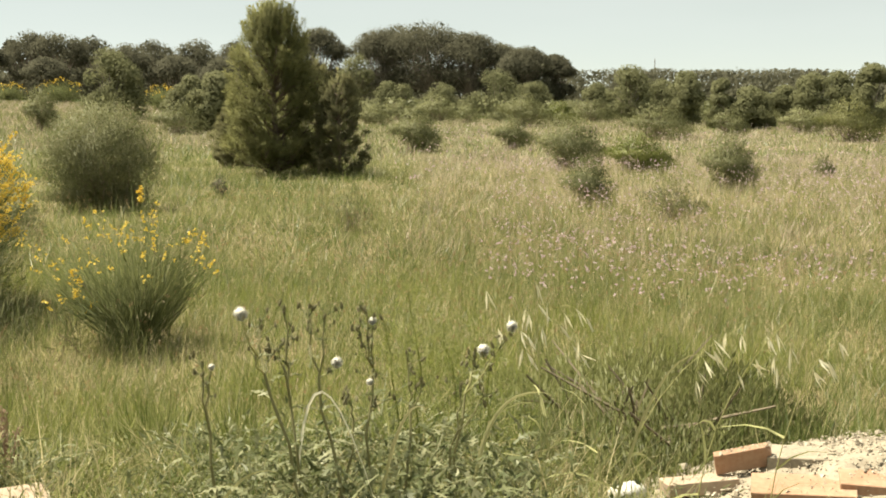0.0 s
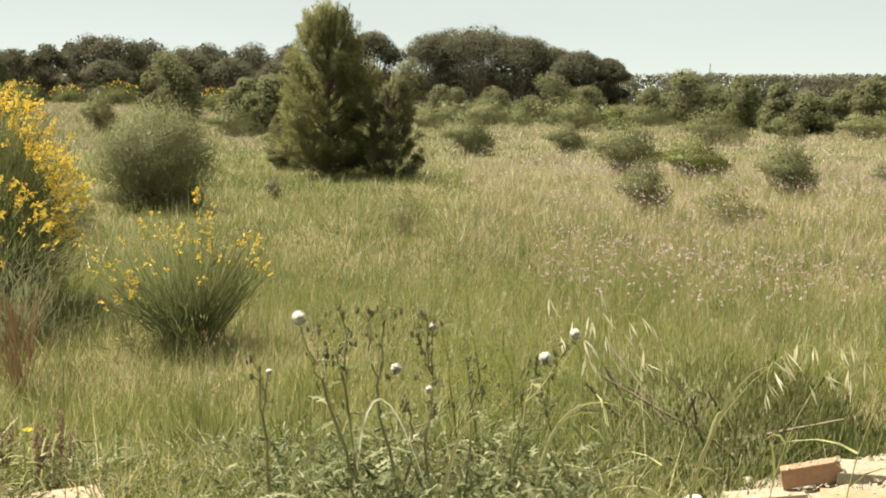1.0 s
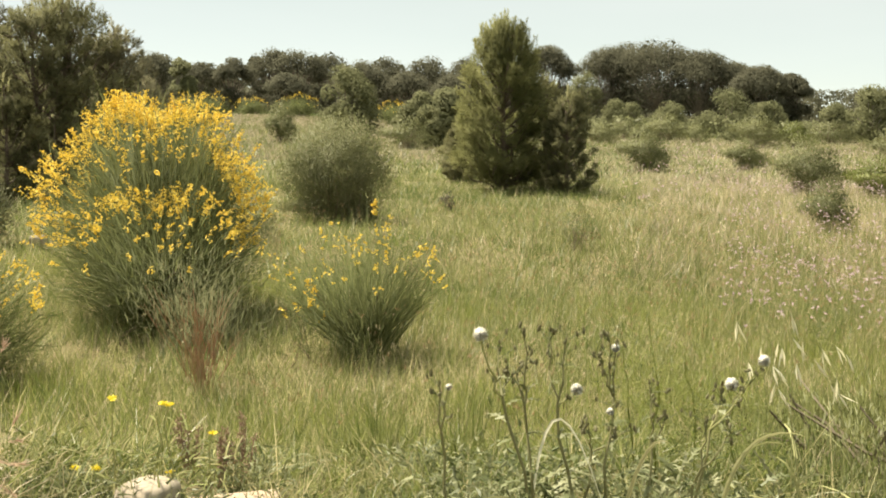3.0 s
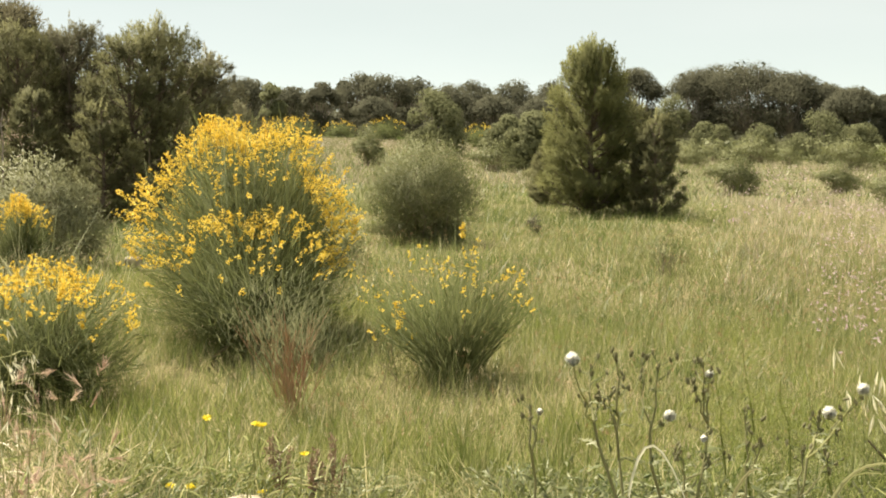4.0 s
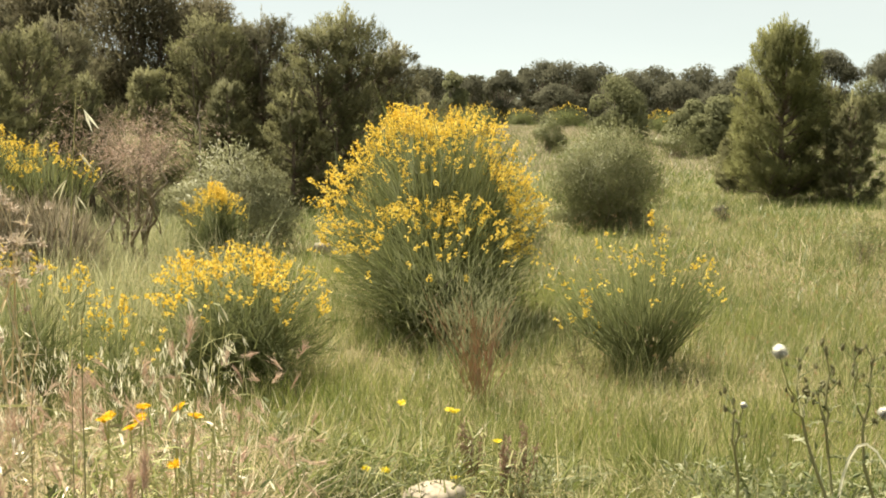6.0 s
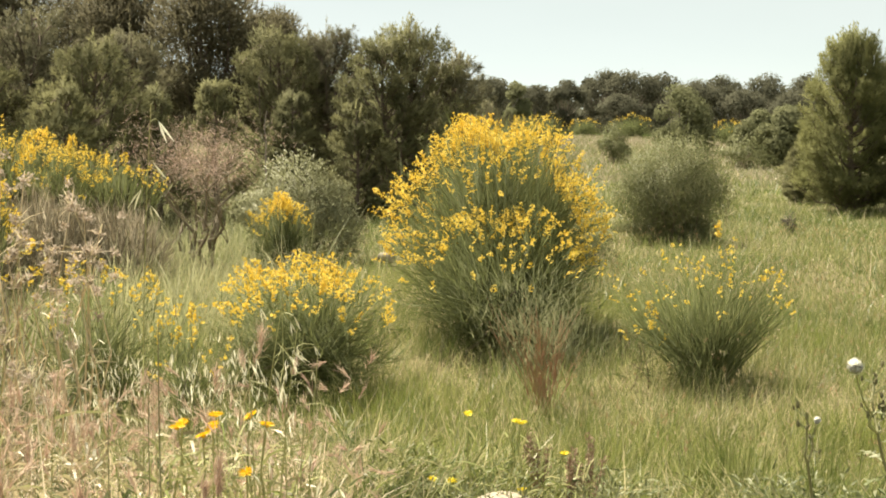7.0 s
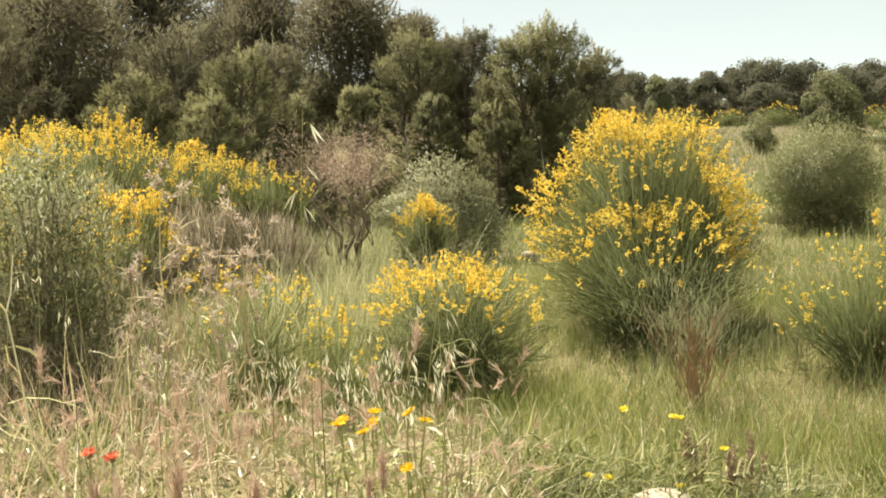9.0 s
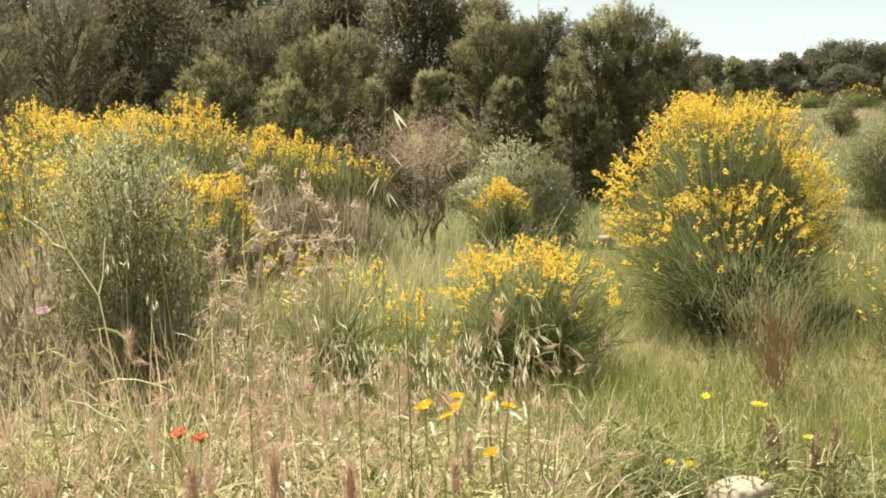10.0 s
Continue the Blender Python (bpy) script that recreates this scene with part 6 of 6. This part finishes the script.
bmesh.ops.create_grid(bm, x_segments=40, y_segments=24, size=1)
for w in bm.verts:
    q = min(1.0, w.co.xy.length)
    w.co.x, w.co.y = c.x + w.co.x * 0.72, c.y + w.co.y * 0.5
    w.co.z = float(terrain(w.co.x, w.co.y)) - 0.02 + 0.125 * (1 - q * q) + 0.02 * noise.noise(w.co * 12)
me = bpy.data.meshes.new("rubble_mound")
bm.to_mesh(me)
bm.free()
me.materials.append(MORTAR)
tagged(new("rubble_mound", me), "low mound of pale mortar rubble", "rubble", kind="structure")
for az, d, z, size, turn, mat, sd, lab in (
        (-18.4, 3.44, 0.470, (0.29, 0.15, 0.038), (5, -3, 4), BRICK, 1, BL),
        (-15.46, 3.60, 0.500, (0.175, 0.03, 0.066), (12, -13, 10), BRICK, 2, "broken orange brick tilted on the rubble"),
        (-21.9, 3.5, 0.492, (0.24, 0.13, 0.045), (4, 0, 8), BRICK, 3, BL),
        (-19.2, 3.66, 0.500, (0.34, 0.13, 0.05), (2, -3, 3), MORTAR, 4, "mortar-crusted brick in the rubble"),
        (-13.4, 3.55, 0.42, (0.22, 0.12, 0.04), (-8, -4, 20), SLAB, 5, "mortar-crusted broken slab beside a brick"),
        (-20.9, 3.22, 0.44, (0.26, 0.13, 0.045), (0, 3, -20), BRICK, 6, BL),
        (-22.8, 3.6, 0.48, (0.26, 0.13, 0.05), (6, 0, 30), BRICK, 9, BL),
        (-14.6, 3.38, 0.39, (0.13, 0.09, 0.04), (0, 9, 40), MORTAR, 8, "broken mortar lump in the rubble"),
        (21.5, 3.50, 0.40, (0.31, 0.16, 0.035), (6, 0, 10), SLAB, 10, "pale broken clay slab on the bank"),
        (25.6, 3.58, 0.415, (0.12, 0.08, 0.08), (14, 0, 30), SLAB, 11, "pale broken stone block on the bank"),
        (27.2, 3.58, 0.40, (0.10, 0.09, 0.045), (0, 6, 0), BRICK, 12, "small broken brick on the bank"),
        (23.7, 3.50, 0.40, (0.08, 0.02, 0.045), (60, 0, 20), PLASTER, 13, "white broken tile chip on the bank")):
    ob = block("brick", spot(az, d) + Vector((0, 0, z - spot(az, d).z)), size, (turn[0], turn[1], turn[2] + az), mat, sd, lab, "brick", "bricks and rubble")
    if az < 0:  # mortar crumbs stuck to the upper face
        r2 = np.random.default_rng(sd)
        k = 90
        q = np.stack([size[0] * (0.5 - 0.9 * r2.random(k) ** 1.7), size[1] * r2.uniform(-0.48, 0.48, k), np.full(k, size[2] * 0.5)], -1)
        g, e = Geo(), r2.lognormal(-5.7, 0.4, k)
        v = q[:, None] + (dirs[None] + r2.normal(0, 0.25, (k, 5, 3)) * (1, 1, 0.5)) * e[:, None, None]
        g.add(v, np.arange(k)[:, None, None] * 5 + f[None], np.repeat(r2.random(k), 5))
        part("mortar_crust", g, CRUMB, ob, "pale crust of old mortar")
for az, d, up, size, sd, mat, lab in ((-9.9, 3.45, 0.05, (0.11, 0.09, 0.10), 1, PLASTER, "white plaster lump beside the bricks"), (25.4, 3.40, 0.045, (0.19, 0.15, 0.11), 2, STONE, "rounded pale stone in the weeds"), (38.3, 3.12, 0.06, (0.10, 0.09, 0.07), 3, STONE, "small pale stone in dry grass"),
                                      (34.8, 3.0, 0.03, (0.10, 0.08, 0.06), 4, STONE, "small pale stone in dry grass"), (30.6, 13.8, 0.10, (0.20, 0.14, 0.13), 5, MORTAR, "pale stone lying in the grass"), (22.3, 3.25, 0.02, (0.12, 0.1, 0.06), 7, STONE, "small pale stone in the weeds"), (-8.2, 3.3, 0.02, (0.09, 0.07, 0.05), 8, STONE, "small pale stone in the weeds")):
    stone(spot(az, d, up), size, sd, mat, lab)

# ---- fine cover ----
grass("bank_grass", 3000, 15, 1.7, 4.7, A0, 38, 0.25, 0.005, 2, 0.045, RNG, label="short green and straw grass on the bank", lean=0.6, add=0.10)
grass("shrub_grass", 760, 9, 3.75, 5.0, -26, -1, 0.36, 0.005, 3, 0.06, RNG, GRASS, "grass blades growing through the dark shrub", 0.25, -0.15, curl=0.5)
grass("dry_grass", 2300, 10, 1.7, 4.9, 30, A1, 0.30, 0.0066, 4, 0.06, RNG, DRY, "dry straw-coloured grass", 0.8, 0.08, curl=1.3, lit=0.9)
grass("mixed_grass", 1900, 9, 1.8, 5.4, 29, A1, 0.34, 0.0055, 3, 0.05, RNG, GRASS, "green grass among the straw", 0.5, -0.30, curl=0.9)
grass("dry_litter", 3000, 10, 1.4, 4.9, 28, A1, 0.21, 0.008, 2, 0.06, RNG, DRY, "tangled dry straw litter", 1.3, 0.24, curl=0.9, lit=0.9)
grass("grey_weeds", 330, 11, 3.5, 5.1, 46, A1, 0.50, 0.006, 3, 0.07, RNG, SILVER, "tall grey-green weeds before the shrubs", 0.5, 0.0, curl=0.9, lit=0.6)
grass("straw_stalks", 240, 3, 2.3, 5.0, 31, A1, 0.36, 0.005, 3, 0.03, RNG, DRY, "tall single straw stalks", 0.3, 0.2, lit=0.9)
grass("tall_weeds", 330, 8, 3.5, 5.4, 41, A1, 0.58, 0.006, 3, 0.05, RNG, DRY, "tall pale stalks before the shrubs", 0.35, -0.1, curl=0.8, lit=0.9)
grass("tall_green_weeds", 220, 9, 3.5, 5.4, 41, A1, 0.52, 0.006, 3, 0.05, RNG, GRASS, "tall light green stalks before the shrubs", 0.4, 0.1)
grass("silver_grass", 4200, 11, 8.5, 27, 32, 50, 0.42, 0.008, 2, 0.07, RNG, SILVER, label="tall pale silvery grass", add=0.15)


def heads(name, n, r0, r1, a0, a1, h0, h1, size, material, label, rng, category="flower", stalk=True, slim=0.9):
    """Small flower or seed heads on thin stalks, scattered in the grass."""
    x, y = sector(n, r0, r1, a0, a1, rng)
    keep = field_noise(x * 0.9 + 9, y * 0.9) + rng.normal(0, 0.35, n) > 0.05
    x, y = x[keep], y[keep]
    n = len(x)
    base = np.stack([x, y, terrain(x, y)], -1)
    way = np.concatenate([rng.normal(0, 0.15, (n, 2)), np.ones((n, 1))], 1)
    L = rng.uniform(h0, h1, n)
    g = Geo()
    if stalk:
        s = Geo()
        ribbons(s, base, way, L, 0.003 + 0.0002 * np.hypot(x, y), 0, 0.6, rng, 1, 0.4)
        stuff(name + "_stalks", s, GRASS, "thin green stalks in the meadow", "grass")
    top = base + unit(way) * L[:, None]
    k = np.repeat(np.arange(n), 5)
    leaves(g, top[k] + rng.normal(0, size * 0.25, (len(k), 3)), ball_dirs(len(k), rng) * 0.7 + way[k] * (1.6 - slim), size * rng.uniform(0.6, 1.2, len(k)), size * slim * 0.6, rng.random(len(k)), rng)
    return stuff(name, g, material, label, category)


heads("sorrel_heads", 5200, 4.8, 16, -22, 22, 0.22, 0.42, 0.022, RUSTY, "rusty seed heads over the grass", RNG, "grass", True, 0.3)
heads("pink_blooms", 4300, 7.5, 22, -24, -2, 0.29, 0.48, 0.019, PINK, "pale pink and lilac meadow flowers", RNG)
heads("brome_heads", 520, 3.6, 8.5, 35, 50, 0.28, 0.52, 0.045, OAT, "slender pale brome spikelets over the grass", RNG, "grass", True, 0.16)
heads("straw_heads", 9000, 4.4, 13, A0, A1, 0.18, 0.42, 0.022, DRY, "pale straw seed heads over the grass", RNG, "grass", True, 0.22)
heads("far_blooms", 2200, 17, 50, -24, 3, 0.22, 0.40, 0.035, PINK, "pinkish dry flower heads far out", RNG, "flower", False)


def foxtails(n, rng):
    """Fuzzy pinkish barley-like heads over the dry grass."""
    x, y = sector(n, 1.6, 3.4, 31, A1, rng)
    base = np.stack([x, y, terrain(x, y) + rng.uniform(0.16, 0.46, n)], -1)
    way = unit(rng.normal(0, 0.55, (n, 3)) + (0, 0, 0.8))
    k = np.repeat(np.arange(n), 22)
    m = len(k)
    g = Geo()
    ribbons(g, base[k] + way[k] * rng.uniform(0, 0.035, (m, 1)), way[k] + rng.normal(0, 0.35, (m, 3)), rng.uniform(0.02, 0.05, m), 0.002, 0, np.clip(rng.random(n)[k] * 0.6 + rng.random(m) * 0.4, 0, 1), rng, 1)
    return stuff("foxtail_heads", g, SPIKE, "fuzzy pinkish straw heads over dry grass", "grass")


foxtails(520, RNG)


def dead_leaves(n, rng):
    """Broad curled dead leaves and husks caught in the straw."""
    x, y = sector(n, 1.5, 3.6, 31, A1, rng)
    ok = rng.random(n) < smooth(31, 40, np.degrees(np.arctan2(-x, y)))
    x, y = x[ok], y[ok]
    m = len(x)
    q = np.stack([x, y, terrain(x, y) + rng.uniform(0.0, 0.30, m)], -1)
    g = Geo()
    ribbons(g, q, rng.normal(0, 0.7, (m, 3)) + (0, 0, 0.25), rng.uniform(0.03, 0.085, m), rng.uniform(0.005, 0.010, m), rng.uniform(0.3, 1.4, m), rng.random(m) * 0.5, rng, 3, 0.5)
    return stuff("dead_leaves", g, DRY, "curled dead leaves caught in the straw", "grass")


dead_leaves(3200, RNG)
grass("tall_silver_grass", 620, 9, 8.5, 17.5, 29, 44, 0.70, 0.009, 2, 0.09, RNG, SILVER, "tall pale grass below the bare shrub", add=0.1)
